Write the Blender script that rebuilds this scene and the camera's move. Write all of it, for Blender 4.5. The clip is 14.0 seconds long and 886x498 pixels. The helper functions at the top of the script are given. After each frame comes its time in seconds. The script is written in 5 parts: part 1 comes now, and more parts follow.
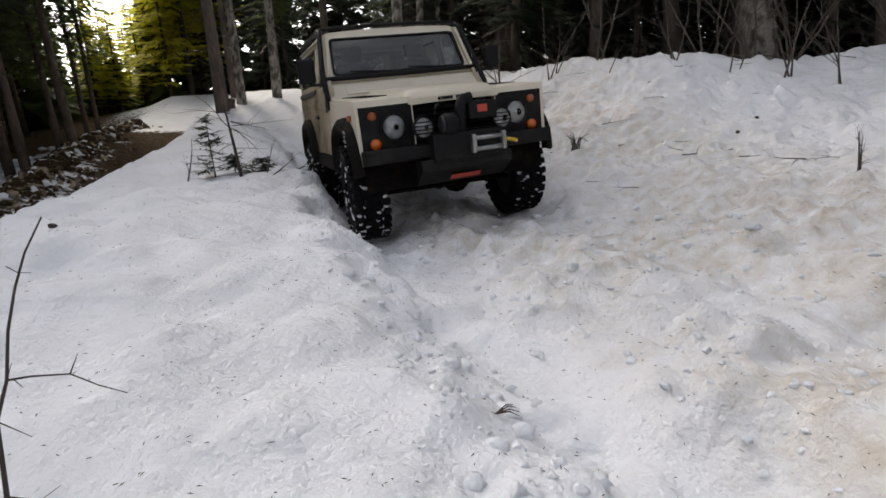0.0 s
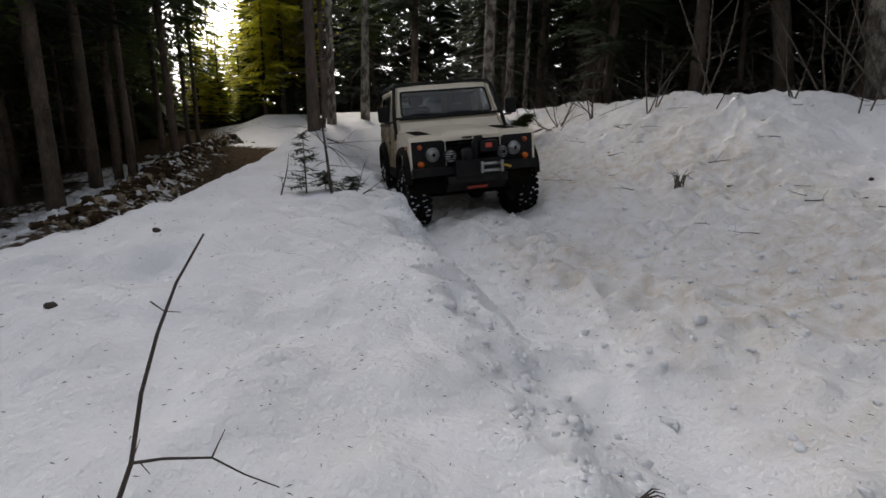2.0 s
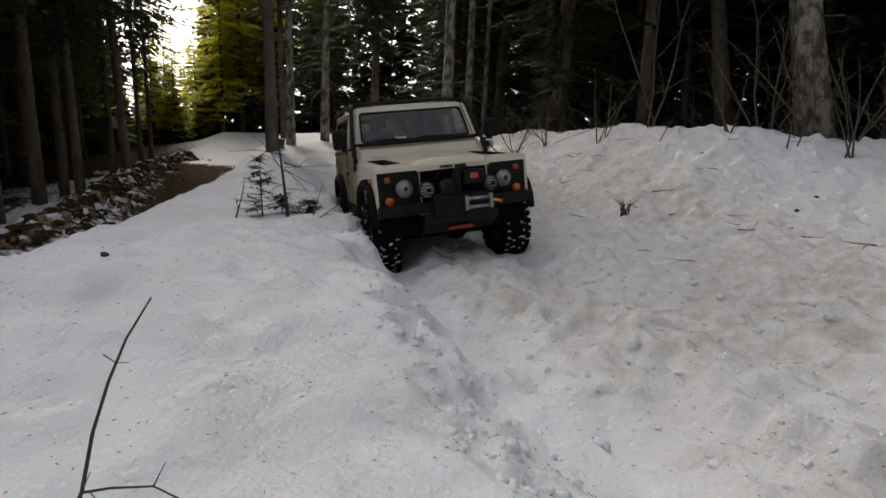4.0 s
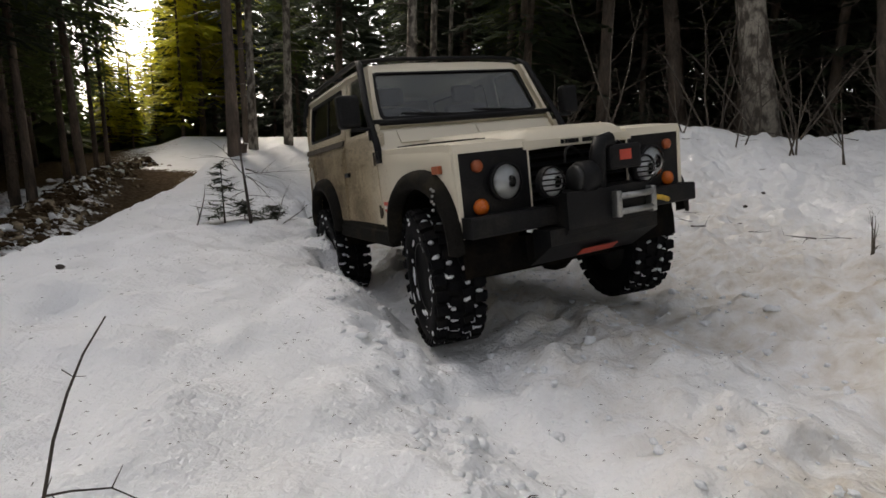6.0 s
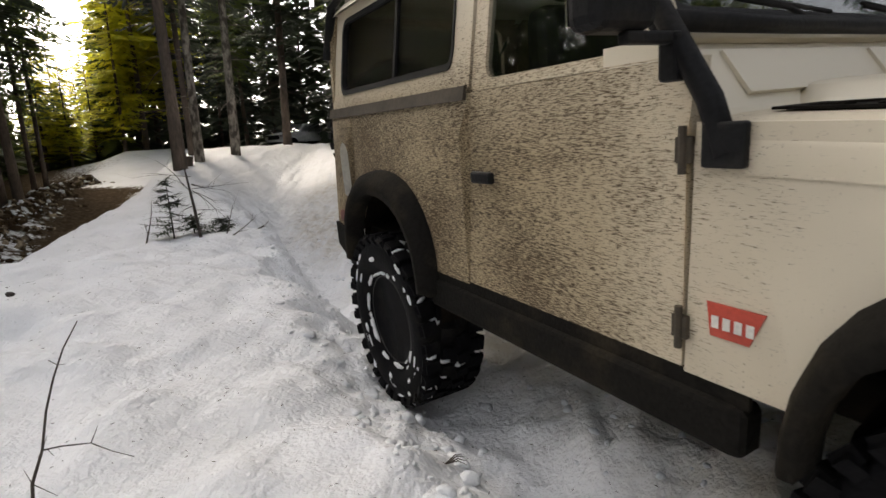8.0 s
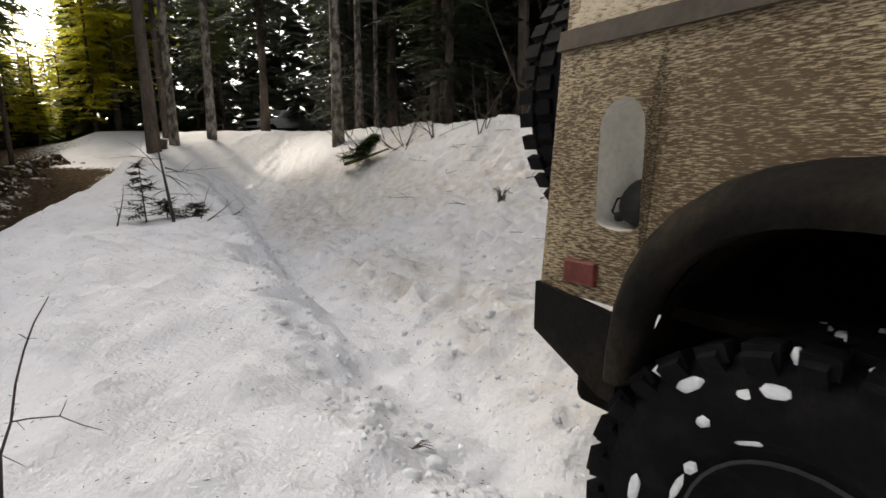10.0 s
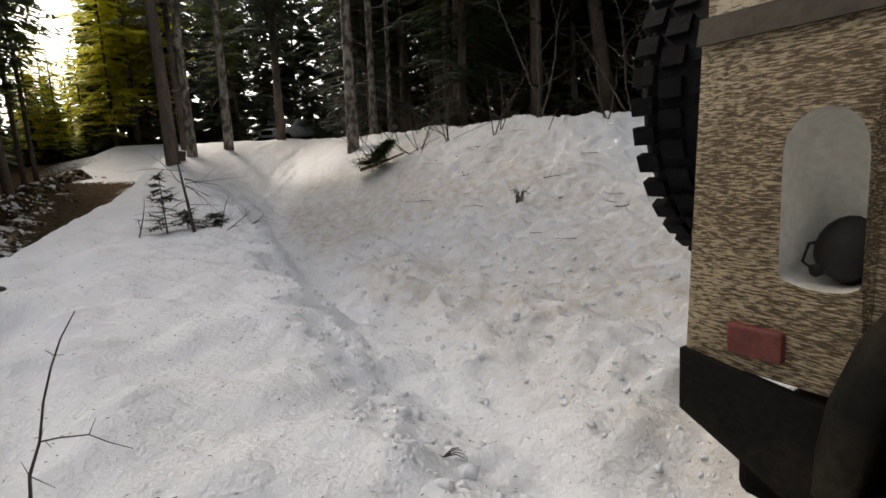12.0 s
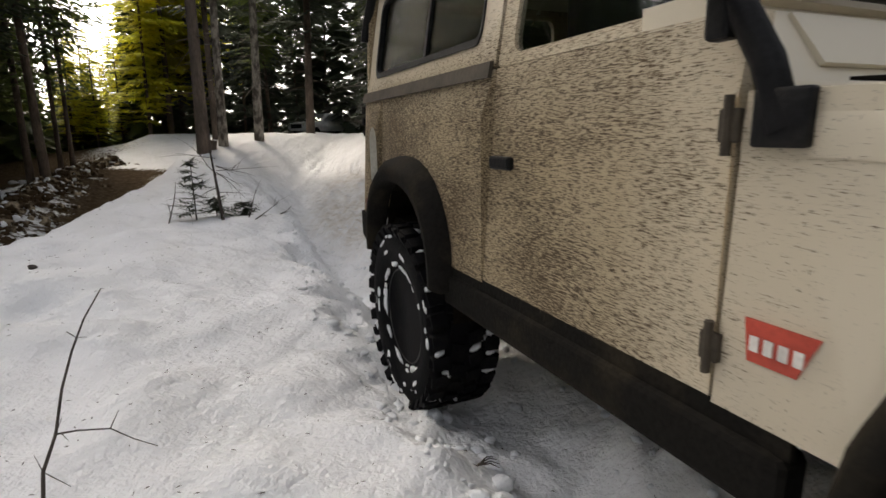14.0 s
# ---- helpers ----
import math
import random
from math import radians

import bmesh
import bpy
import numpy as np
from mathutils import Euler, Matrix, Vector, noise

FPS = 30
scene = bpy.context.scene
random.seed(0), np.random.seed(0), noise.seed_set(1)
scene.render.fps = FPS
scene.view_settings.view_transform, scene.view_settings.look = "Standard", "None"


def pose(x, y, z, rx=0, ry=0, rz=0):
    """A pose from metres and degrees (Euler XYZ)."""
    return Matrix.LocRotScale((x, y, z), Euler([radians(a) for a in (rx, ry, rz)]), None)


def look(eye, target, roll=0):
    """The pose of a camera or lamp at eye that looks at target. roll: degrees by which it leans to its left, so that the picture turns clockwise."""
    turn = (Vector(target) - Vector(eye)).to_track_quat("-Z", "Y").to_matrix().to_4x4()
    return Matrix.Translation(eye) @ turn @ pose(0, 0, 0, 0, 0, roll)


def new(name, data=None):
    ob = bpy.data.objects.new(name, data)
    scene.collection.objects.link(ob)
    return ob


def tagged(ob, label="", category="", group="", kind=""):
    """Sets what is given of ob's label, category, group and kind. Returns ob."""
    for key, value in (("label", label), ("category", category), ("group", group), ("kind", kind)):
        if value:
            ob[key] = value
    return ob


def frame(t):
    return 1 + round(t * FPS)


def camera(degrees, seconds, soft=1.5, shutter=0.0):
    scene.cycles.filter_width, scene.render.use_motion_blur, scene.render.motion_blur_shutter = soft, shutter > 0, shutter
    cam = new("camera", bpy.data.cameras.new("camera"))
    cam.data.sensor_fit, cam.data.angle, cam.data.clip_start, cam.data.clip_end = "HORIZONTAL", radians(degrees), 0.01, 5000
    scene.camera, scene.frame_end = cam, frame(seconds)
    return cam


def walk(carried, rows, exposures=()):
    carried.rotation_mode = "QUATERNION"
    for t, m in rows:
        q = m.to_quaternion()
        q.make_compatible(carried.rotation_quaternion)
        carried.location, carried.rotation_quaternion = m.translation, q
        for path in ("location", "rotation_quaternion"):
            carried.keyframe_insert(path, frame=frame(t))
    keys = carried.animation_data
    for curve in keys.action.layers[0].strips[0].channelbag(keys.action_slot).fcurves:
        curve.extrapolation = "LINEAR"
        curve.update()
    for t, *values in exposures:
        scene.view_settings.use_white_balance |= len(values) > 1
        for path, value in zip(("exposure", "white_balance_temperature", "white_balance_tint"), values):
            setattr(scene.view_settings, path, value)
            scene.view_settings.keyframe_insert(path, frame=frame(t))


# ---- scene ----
cam = camera(80.0, 14.0, soft=1.6, shutter=0.08)
PATH = [
    (0, (-0.017, 0.180, 1.206), (0.013, 2.108, 0.678), -2.48),
    (0.5, (-0.160, 0.332, 1.174), (-0.249, 2.269, 0.684), 1.64),
    (1, (-0.254, 0.419, 1.184), (-0.462, 2.360, 0.750), 2.08),
    (1.5, (-0.267, 0.429, 1.181), (-0.494, 2.370, 0.755), 1.61),
    (2, (-0.255, 0.421, 1.176), (-0.472, 2.364, 0.752), 0.36),
    (2.5, (-0.261, 0.428, 1.175), (-0.478, 2.372, 0.759), 1.27),
    (3, (-0.249, 0.408, 1.188), (-0.459, 2.357, 0.788), 2.36),
    (3.5, (-0.214, 0.356, 1.223), (-0.355, 2.320, 0.874), 2.10),
    (5.8, (-0.144, 0.265, 1.271), (-0.105, 2.235, 0.927), 1.02),
    (6, (-0.134, 0.247, 1.278), (-0.089, 2.217, 0.937), 0.77),
    (6.5, (-0.102, 0.196, 1.294), (0.001, 2.162, 0.942), 2.11),
    (7, (-0.035, 0.071, 1.295), (0.110, 2.030, 0.916), -1.92),
    (7.2, (0.014, -0.030, 1.340), (0.173, 1.931, 0.980), -2.19),
    (9.5, (0.019, -0.081, 1.326), (0.267, 1.872, 0.973), -2.89),
    (10, (0.032, -0.104, 1.335), (0.304, 1.840, 0.952), -0.58),
    (10.5, (0.002, -0.061, 1.327), (0.229, 1.892, 0.960), -2.53),
    (11, (0.013, -0.066, 1.325), (0.232, 1.889, 0.961), -3.27),
    (11.5, (0.005, -0.060, 1.330), (0.226, 1.893, 0.960), -1.22),
    (12, (0.001, -0.050, 1.324), (0.213, 1.904, 0.955), -2.50),
    (12.5, (-0.002, -0.047, 1.324), (0.207, 1.910, 0.964), -2.75),
    (13, (-0.013, -0.034, 1.316), (0.192, 1.925, 0.969), -2.24),
    (13.5, (-0.050, 0.028, 1.302), (0.124, 1.988, 0.945), -0.47),
    (14, (-0.067, 0.074, 1.284), (0.064, 2.036, 0.916), -0.40),
]
# the off-roader: seconds, place of its front axle on the ground, and its turns about x, y and z
DRIVE = [
    (0, 0.110, 5.427, 0.038, 3.7, -1.1, -70.3),
    (0.5, -0.404, 6.976, -0.039, 4.0, 0.4, -71.4),
    (1, -0.714, 7.999, -0.048, 6.3, -0.5, -71.6),
    (1.5, -0.747, 8.358, -0.053, 4.6, 0.1, -71.5),
    (2, -0.758, 8.307, -0.063, 5.0, 0.5, -70.9),
    (2.5, -0.747, 8.262, -0.075, 5.1, -0.5, -71.6),
    (3, -0.669, 7.986, -0.066, 5.9, -0.2, -70.8),
    (3.5, -0.532, 7.403, -0.074, 6.4, -0.2, -70.2),
    (5.8, 0.571, 4.243, 0.109, 8.1, -3.6, -66.2),
    (6, 0.695, 3.999, 0.150, 6.1, -3.9, -64.6),
    (6.5, 0.913, 2.963, 0.123, 5.9, -3.3, -67.5),
    (7, 1.142, 2.170, 0.040, 3.1, 0.1, -64.7),
    (7.2, 1.292, 1.876, 0.075, 5.0, 2.0, -65.4),
    (9.5, 2.389, -0.781, 0.121, -0.9, -0.4, -66.2),
    (10, 2.562, -1.169, 0.157, -1.7, -0.7, -65.1),
    (10.5, 2.649, -1.320, 0.088, 2.1, 0.1, -64.7),
    (11, 2.689, -1.404, 0.120, 1.4, -0.6, -64.9),
    (11.5, 2.709, -1.474, 0.163, 1.4, -1.0, -65.2),
    (12, 2.713, -1.477, 0.155, 1.6, -1.1, -65.5),
    (12.5, 2.560, -1.229, 0.090, -1.3, 0.4, -64.7),
    (13, 2.160, -0.754, 0.120, -1.5, -1.0, -67.6),
    (13.5, 1.992, -0.139, 0.009, 2.6, 2.7, -66.3),
    (14, 1.576, 0.638, 0.070, 1.6, 1.4, -69.9),
]
walk(cam, [(t, look(eye, target, roll)) for t, eye, target, roll in PATH],
     exposures=[(0, 1.55, 6550, 13), (0.6, 1.4, 6550, 13), (1.5, 1.1, 6500, 13), (3.5, 1.1, 6650, 13), (6.0, 1.35, 6950, 12), (6.6, 1.5, 6950, 12), (9.5, 1.7, 7000, 12), (11.5, 1.35, 6900, 12), (14, 1.5, 7000, 12)])

# ---- daylight: thin high cloud over a forest clearing, the sun veiled over the gap in the far trees ----
SUN_AZ, SUN_EL = 42.0, 38.0          # degrees to the left of +y, and up
world = bpy.data.worlds.new("sky")
scene.world = world
world.use_nodes = True
wn = world.node_tree.nodes
sky = wn.new("ShaderNodeTexSky")
sky.sky_type, sky.sun_disc = "NISHITA", False
sky.sun_elevation, sky.sun_rotation = radians(SUN_EL), radians(-SUN_AZ)
sky.air_density, sky.dust_density, sky.ozone_density = 1.0, 4.0, 1.0
wn["Background"].inputs["Strength"].default_value = 0.15
grey, veil = wn.new("ShaderNodeRGBToBW"), wn.new("ShaderNodeMix")     # thin high cloud takes most of the blue away
veil.data_type = "RGBA"
veil.inputs[0].default_value = 0.80
world.node_tree.links.new(sky.outputs[0], grey.inputs[0])
world.node_tree.links.new(sky.outputs[0], veil.inputs[6])
world.node_tree.links.new(grey.outputs[0], veil.inputs[7])
world.node_tree.links.new(veil.outputs[2], wn["Background"].inputs["Color"])
sun_data = bpy.data.lights.new("sun", "SUN")
sun_data.energy, sun_data.angle, sun_data.color = 1.3, radians(24), (1.0, 0.90, 0.72)
sun = new("sun", sun_data)
sun.matrix_world = look((-20, 40, 30), (-20 + 40 * math.sin(radians(SUN_AZ)), 40 - 40 * math.cos(radians(SUN_AZ)), 30 - 40 * math.tan(radians(SUN_EL))))


# ---- materials ----
def material(name, color, rough=0.7, metal=0.0, vary=0.25, scale=6.0, fine=60.0, bump=0.2, second=None, spread=(0.4, 0.65), stretch=(1, 1, 1), coat=0.0, detail=6.0, shine=0.5):
    """A surface with a colour that varies at two scales, and a fine relief. second: a colour that lies over it in patches."""
    m = bpy.data.materials.new(name)
    m.use_nodes = True
    n, l = m.node_tree.nodes, m.node_tree.links
    b = n["Principled BSDF"]
    b.inputs["Metallic"].default_value = metal
    b.inputs["Coat Weight"].default_value, b.inputs["Specular IOR Level"].default_value = coat, shine
    tc, mp = n.new("ShaderNodeTexCoord"), n.new("ShaderNodeMapping")
    mp.inputs["Scale"].default_value = stretch
    l.new(tc.outputs["Object"], mp.inputs["Vector"])
    big, small = n.new("ShaderNodeTexNoise"), n.new("ShaderNodeTexNoise")
    big.inputs["Scale"].default_value, big.inputs["Detail"].default_value = scale, detail
    small.inputs["Scale"].default_value, small.inputs["Detail"].default_value = fine, 4
    for t in (big, small):
        l.new(mp.outputs[0], t.inputs["Vector"])
    ramp = n.new("ShaderNodeMapRange")
    ramp.inputs["From Min"].default_value, ramp.inputs["From Max"].default_value = spread
    l.new(big.outputs["Fac"], ramp.inputs["Value"])
    mix = n.new("ShaderNodeMix")
    mix.data_type = "RGBA"
    other = second or tuple(c * (1 - vary) for c in color)
    mix.inputs[6].default_value, mix.inputs[7].default_value = (*color, 1), (*other, 1)
    l.new(ramp.outputs[0], mix.inputs[0])
    fleck = n.new("ShaderNodeMix")
    fleck.data_type, fleck.blend_type = "RGBA", "MULTIPLY"
    fleck.inputs[0].default_value = min(1.0, vary * 1.6)
    l.new(mix.outputs[2], fleck.inputs[6])
    fr = n.new("ShaderNodeMapRange")
    fr.inputs["From Min"].default_value, fr.inputs["From Max"].default_value = 0.3, 0.6
    fr.inputs["To Min"].default_value = 0.45
    l.new(small.outputs["Fac"], fr.inputs["Value"])
    l.new(fr.outputs[0], fleck.inputs[7])
    l.new(fleck.outputs[2], b.inputs["Base Color"])
    rr = n.new("ShaderNodeMapRange")
    rr.inputs["To Min"].default_value, rr.inputs["To Max"].default_value = max(0.02, rough - 0.12), min(1, rough + 0.12)
    l.new(big.outputs["Fac"], rr.inputs["Value"])
    l.new(rr.outputs[0], b.inputs["Roughness"])
    bp = n.new("ShaderNodeBump")
    bp.inputs["Strength"].default_value, bp.inputs["Distance"].default_value = bump, 0.01
    l.new(small.outputs["Fac"], bp.inputs["Height"])
    l.new(bp.outputs[0], b.inputs["Normal"])
    return m


def glass(name, tint, rough=0.03, ior=1.45):
    m = bpy.data.materials.new(name)
    m.use_nodes = True
    b = m.node_tree.nodes["Principled BSDF"]
    b.inputs["Base Color"].default_value = (*tint, 1)
    b.inputs["Roughness"].default_value = rough
    b.inputs["IOR"].default_value = ior
    b.inputs["Transmission Weight"].default_value = 1.0
    return m


def ground_material():
    """Old snow with meltwater relief, needle grime and brown slush; bare earth where the mask 'soil' is high."""
    m = bpy.data.materials.new("old_snow_and_soil")
    m.use_nodes = True
    n, l = m.node_tree.nodes, m.node_tree.links
    b = n["Principled BSDF"]
    tc = n.new("ShaderNodeTexCoord")

    def noise_tex(scale, detail=5, rough=0.55):
        t = n.new("ShaderNodeTexNoise")
        t.inputs["Scale"].default_value, t.inputs["Detail"].default_value, t.inputs["Roughness"].default_value = scale, detail, rough
        l.new(tc.outputs["Object"], t.inputs["Vector"])
        return t

    def mapped(src, a, c, lo=0.0, hi=1.0):
        r = n.new("ShaderNodeMapRange")
        r.inputs["From Min"].default_value, r.inputs["From Max"].default_value = a, c
        r.inputs["To Min"].default_value, r.inputs["To Max"].default_value = lo, hi
        l.new(src, r.inputs["Value"])
        return r.outputs[0]

    def mixed(fac, a, c):
        x = n.new("ShaderNodeMix")
        x.data_type = "RGBA"
        l.new(fac, x.inputs[0])
        for sock, v in ((6, a), (7, c)):
            if isinstance(v, tuple):
                x.inputs[sock].default_value = (*v, 1)
            else:
                l.new(v, x.inputs[sock])
        return x.outputs[2]

    def math_node(op, a, c):
        x = n.new("ShaderNodeMath")
        x.operation = op
        for i, v in enumerate((a, c)):
            if isinstance(v, (int, float)):
                x.inputs[i].default_value = v
            else:
                l.new(v, x.inputs[i])
        return x.outputs[0]

    dirt, soil = n.new("ShaderNodeAttribute"), n.new("ShaderNodeAttribute")
    dirt.attribute_name, soil.attribute_name = "dirt", "soil"
    big, mid, fine, grit = noise_tex(1.3), noise_tex(7), noise_tex(45), noise_tex(160, 3)
    snow = mixed(mapped(big.outputs["Fac"], 0.35, 0.7), (0.86, 0.87, 0.89), (0.78, 0.79, 0.80))
    slush = mixed(mapped(mid.outputs["Fac"], 0.35, 0.7), (0.66, 0.60, 0.50), (0.50, 0.42, 0.31))
    amount = math_node("MULTIPLY", dirt.outputs["Fac"], mapped(mid.outputs["Fac"], 0.25, 0.7, 0.10, 0.75))
    snow = mixed(amount, snow, slush)
    specks = math_node("MULTIPLY", mapped(grit.outputs["Fac"], 0.70, 0.75), mapped(mid.outputs["Fac"], 0.48, 0.62, 0.0, 0.6))
    snow = mixed(specks, snow, (0.30, 0.25, 0.18))
    earth = mixed(mapped(mid.outputs["Fac"], 0.35, 0.65), (0.048, 0.034, 0.022), (0.105, 0.078, 0.052))
    earth = mixed(mapped(fine.outputs["Fac"], 0.5, 0.75, 0.0, 0.6), earth, (0.03, 0.024, 0.018))
    edge = math_node("ADD", soil.outputs["Fac"], mapped(mid.outputs["Fac"], 0.2, 0.8, -0.3, 0.3))
    bare = mapped(edge, 0.42, 0.58)
    l.new(mixed(bare, snow, earth), b.inputs["Base Color"])
    l.new(mapped(bare, 0, 1, 0.75, 0.6), b.inputs["Roughness"])
    l.new(mapped(bare, 0, 1, 0.2, 0.0), b.inputs["Specular IOR Level"])
    h = math_node("ADD", math_node("MULTIPLY", mid.outputs["Fac"], 0.9), math_node("MULTIPLY", fine.outputs["Fac"], 0.24))
    bp = n.new("ShaderNodeBump")
    bp.inputs["Strength"].default_value, bp.inputs["Distance"].default_value = 0.8, 0.08
    l.new(h, bp.inputs["Height"])
    l.new(bp.outputs[0], b.inputs["Normal"])
    return m


def mud_paint():
    """Cream coach paint; the mask 'mud' gives the grey-brown spray thrown up along the flanks."""
    m = bpy.data.materials.new("cream_paint_with_mud")
    m.use_nodes = True
    n, l = m.node_tree.nodes, m.node_tree.links
    b = n["Principled BSDF"]
    tc = n.new("ShaderNodeTexCoord")

    def tex(scale, stretch, detail=6):
        mp, t = n.new("ShaderNodeMapping"), n.new("ShaderNodeTexNoise")
        mp.inputs["Scale"].default_value = stretch
        t.inputs["Scale"].default_value, t.inputs["Detail"].default_value = scale, detail
        t.inputs["Roughness"].default_value = 0.65
        l.new(tc.outputs["Object"], mp.inputs["Vector"])
        l.new(mp.outputs[0], t.inputs["Vector"])
        return t

    streak, blotch, spot = tex(150, (0.30, 1, 2.4), 10), tex(2.2, (0.8, 1, 1)), tex(120, (1, 1, 1), 2)
    mask = n.new("ShaderNodeAttribute")
    mask.attribute_name = "mud"

    def mapped(src, a, c, lo=0.0, hi=1.0):
        r = n.new("ShaderNodeMapRange")
        r.inputs["From Min"].default_value, r.inputs["From Max"].default_value = a, c
        r.inputs["To Min"].default_value, r.inputs["To Max"].default_value = lo, hi
        l.new(src, r.inputs["Value"])
        return r.outputs[0]

    def op(kind, a, c):
        x = n.new("ShaderNodeMath")
        x.operation = kind
        for i, v in enumerate((a, c)):
            if isinstance(v, (int, float)):
                x.inputs[i].default_value = v
            else:
                l.new(v, x.inputs[i])
        return x.outputs[0]

    def mixed(fac, a, c):
        x = n.new("ShaderNodeMix")
        x.data_type = "RGBA"
        l.new(fac, x.inputs[0])
        for sock, v in ((6, a), (7, c)):
            if isinstance(v, tuple):
                x.inputs[sock].default_value = (*v, 1)
            else:
                l.new(v, x.inputs[sock])
        return x.outputs[2]

    level = op("ADD", op("MULTIPLY", mask.outputs["Fac"], 0.27), mapped(blotch.outputs["Fac"], 0.3, 0.7, -0.09, 0.06))
    cover = mapped(op("ADD", streak.outputs["Fac"], level), 0.67, 0.79)
    drops = op("MULTIPLY", mapped(spot.outputs["Fac"], 0.66, 0.72), mapped(mask.outputs["Fac"], 0.05, 0.5))
    film = mapped(mask.outputs["Fac"], 0.0, 1.0, 0.0, 0.8)
    paint = mixed(film, (0.66, 0.60, 0.48), (0.33, 0.235, 0.11))
    mud = mixed(mapped(blotch.outputs["Fac"], 0.35, 0.65), (0.045, 0.029, 0.013), (0.085, 0.056, 0.027))
    col = mixed(op("MAXIMUM", cover, drops), paint, mud)
    l.new(col, b.inputs["Base Color"])
    l.new(mapped(op("MAXIMUM", cover, film), 0, 1, 0.32, 0.85), b.inputs["Roughness"])
    bp = n.new("ShaderNodeBump")
    bp.inputs["Strength"].default_value, bp.inputs["Distance"].default_value = 0.35, 0.004
    l.new(cover, bp.inputs["Height"])
    l.new(bp.outputs[0], b.inputs["Normal"])
    return m


def leafy(name, color, other, through_light=0.25):
    """Needles: two greens, some light coming through."""
    m = material(name, color, 0.65, vary=0.3, scale=0.8, fine=30, bump=0.0, second=other)
    n, l = m.node_tree.nodes, m.node_tree.links
    b = n["Principled BSDF"]
    tr, add = n.new("ShaderNodeBsdfTranslucent"), n.new("ShaderNodeMixShader")
    src = b.inputs["Base Color"].links[0].from_socket
    l.new(src, tr.inputs["Color"])
    add.inputs[0].default_value = through_light
    l.new(b.outputs[0], add.inputs[1])
    l.new(tr.outputs[0], add.inputs[2])
    l.new(add.outputs[0], n["Material Output"].inputs["Surface"])
    return m


GROUND = ground_material()
PAINT = mud_paint()
BLACK = material("satin_black_steel", (0.010, 0.010, 0.011), 0.5, 0.0, 0.4, 5, 80, 0.15, second=(0.026, 0.024, 0.021), spread=(0.5, 0.75), shine=0.15)
FLARE = material("weathered_black_plastic", (0.013, 0.012, 0.0105), 0.75, 0, 0.35, 5, 70, 0.35, second=(0.034, 0.028, 0.020), spread=(0.5, 0.72), shine=0.04)
DARK = material("underbody_grime", (0.006, 0.0055, 0.005), 0.95, 0, 0.4, 6, 40, 0.4, second=(0.016, 0.012, 0.008), shine=0.05)
RUBBER = material("tyre_rubber", (0.005, 0.005, 0.006), 0.75, 0, 0.35, 9, 70, 0.3, second=(0.014, 0.013, 0.012), spread=(0.5, 0.7), shine=0.08)
PACKED = material("packed_snow", (0.80, 0.82, 0.84), 0.8, 0, 0.1, 12, 90, 0.5)
RIM = material("dull_steel_rim", (0.03, 0.03, 0.03), 0.5, 0.3, 0.35, 8, 60, 0.2, second=(0.12, 0.11, 0.10), spread=(0.55, 0.7))
CHROME = material("chrome", (0.80, 0.80, 0.79), 0.28, 1.0, 0.1, 8, 60, 0.02)
REFLECTOR = material("lamp_reflector", (0.85, 0.85, 0.84), 0.5, 0.7, 0.1, 30, 120, 0.3)
GALV = material("galvanised_steel", (0.45, 0.45, 0.44), 0.4, 0.9, 0.25, 12, 80, 0.1)
TRIM = material("dusty_rubber_trim", (0.06, 0.046, 0.030), 0.8, 0, 0.35, 8, 60, 0.2)
AMBER = material("amber_lens", (0.75, 0.16, 0.015), 0.25, 0, 0.25, 18, 120, 0.15)
ORANGE_DULL = material("dirty_amber_lens", (0.42, 0.10, 0.03), 0.4, 0, 0.3, 18, 100, 0.1)
RED_LENS = material("dirty_red_reflector", (0.16, 0.028, 0.018), 0.5, 0, 0.4, 18, 90, 0.2)
RED = material("red_sticker", (0.55, 0.07, 0.04), 0.5, 0, 0.2, 14, 90, 0.05)
WHITE = material("white_print", (0.75, 0.73, 0.68), 0.5, 0, 0.2, 20, 90, 0.05)
FILLER = material("pale_plastic_filler_neck", (0.62, 0.60, 0.53), 0.45, 0, 0.2, 6, 60, 0.05)
YELLOW = material("yellow_tow_strap", (0.65, 0.40, 0.04), 0.6, 0, 0.2, 20, 90, 0.2)
INSIDE = material("dark_cloth", (0.03, 0.03, 0.032), 0.8, 0, 0.3, 6, 70, 0.2)
MUDDY = material("mud_caked_fabric", (0.17, 0.13, 0.08), 0.85, 0, 0.3, 10, 60, 0.4)
CLEAR = glass("clear_glass", (0.50, 0.55, 0.54), 0.02, 1.6)
SMOKED = glass("dusty_glass", (0.55, 0.54, 0.44), 0.12)
LAMP = glass("lamp_glass", (0.92, 0.94, 0.95), 0.08)
BARK = material("conifer_bark", (0.14, 0.105, 0.08), 0.9, 0, 0.45, 3, 22, 0.9, second=(0.06, 0.047, 0.038), stretch=(1, 1, 0.35))
PALE_BARK = material("pale_mottled_bark", (0.30, 0.27, 0.225), 0.85, 0, 0.45, 7, 30, 0.9, second=(0.07, 0.057, 0.045), spread=(0.42, 0.58), stretch=(1, 1, 0.6))
TWIG = material("bare_twig_bark", (0.05, 0.038, 0.03), 0.8, 0, 0.3, 12, 90, 0.3)
GREY_TWIG = material("grey_dead_twig", (0.085, 0.068, 0.052), 0.85, 0, 0.3, 12, 90, 0.3)
NEEDLE = leafy("spruce_needles", (0.12, 0.155, 0.04), (0.065, 0.09, 0.025), 0.5)
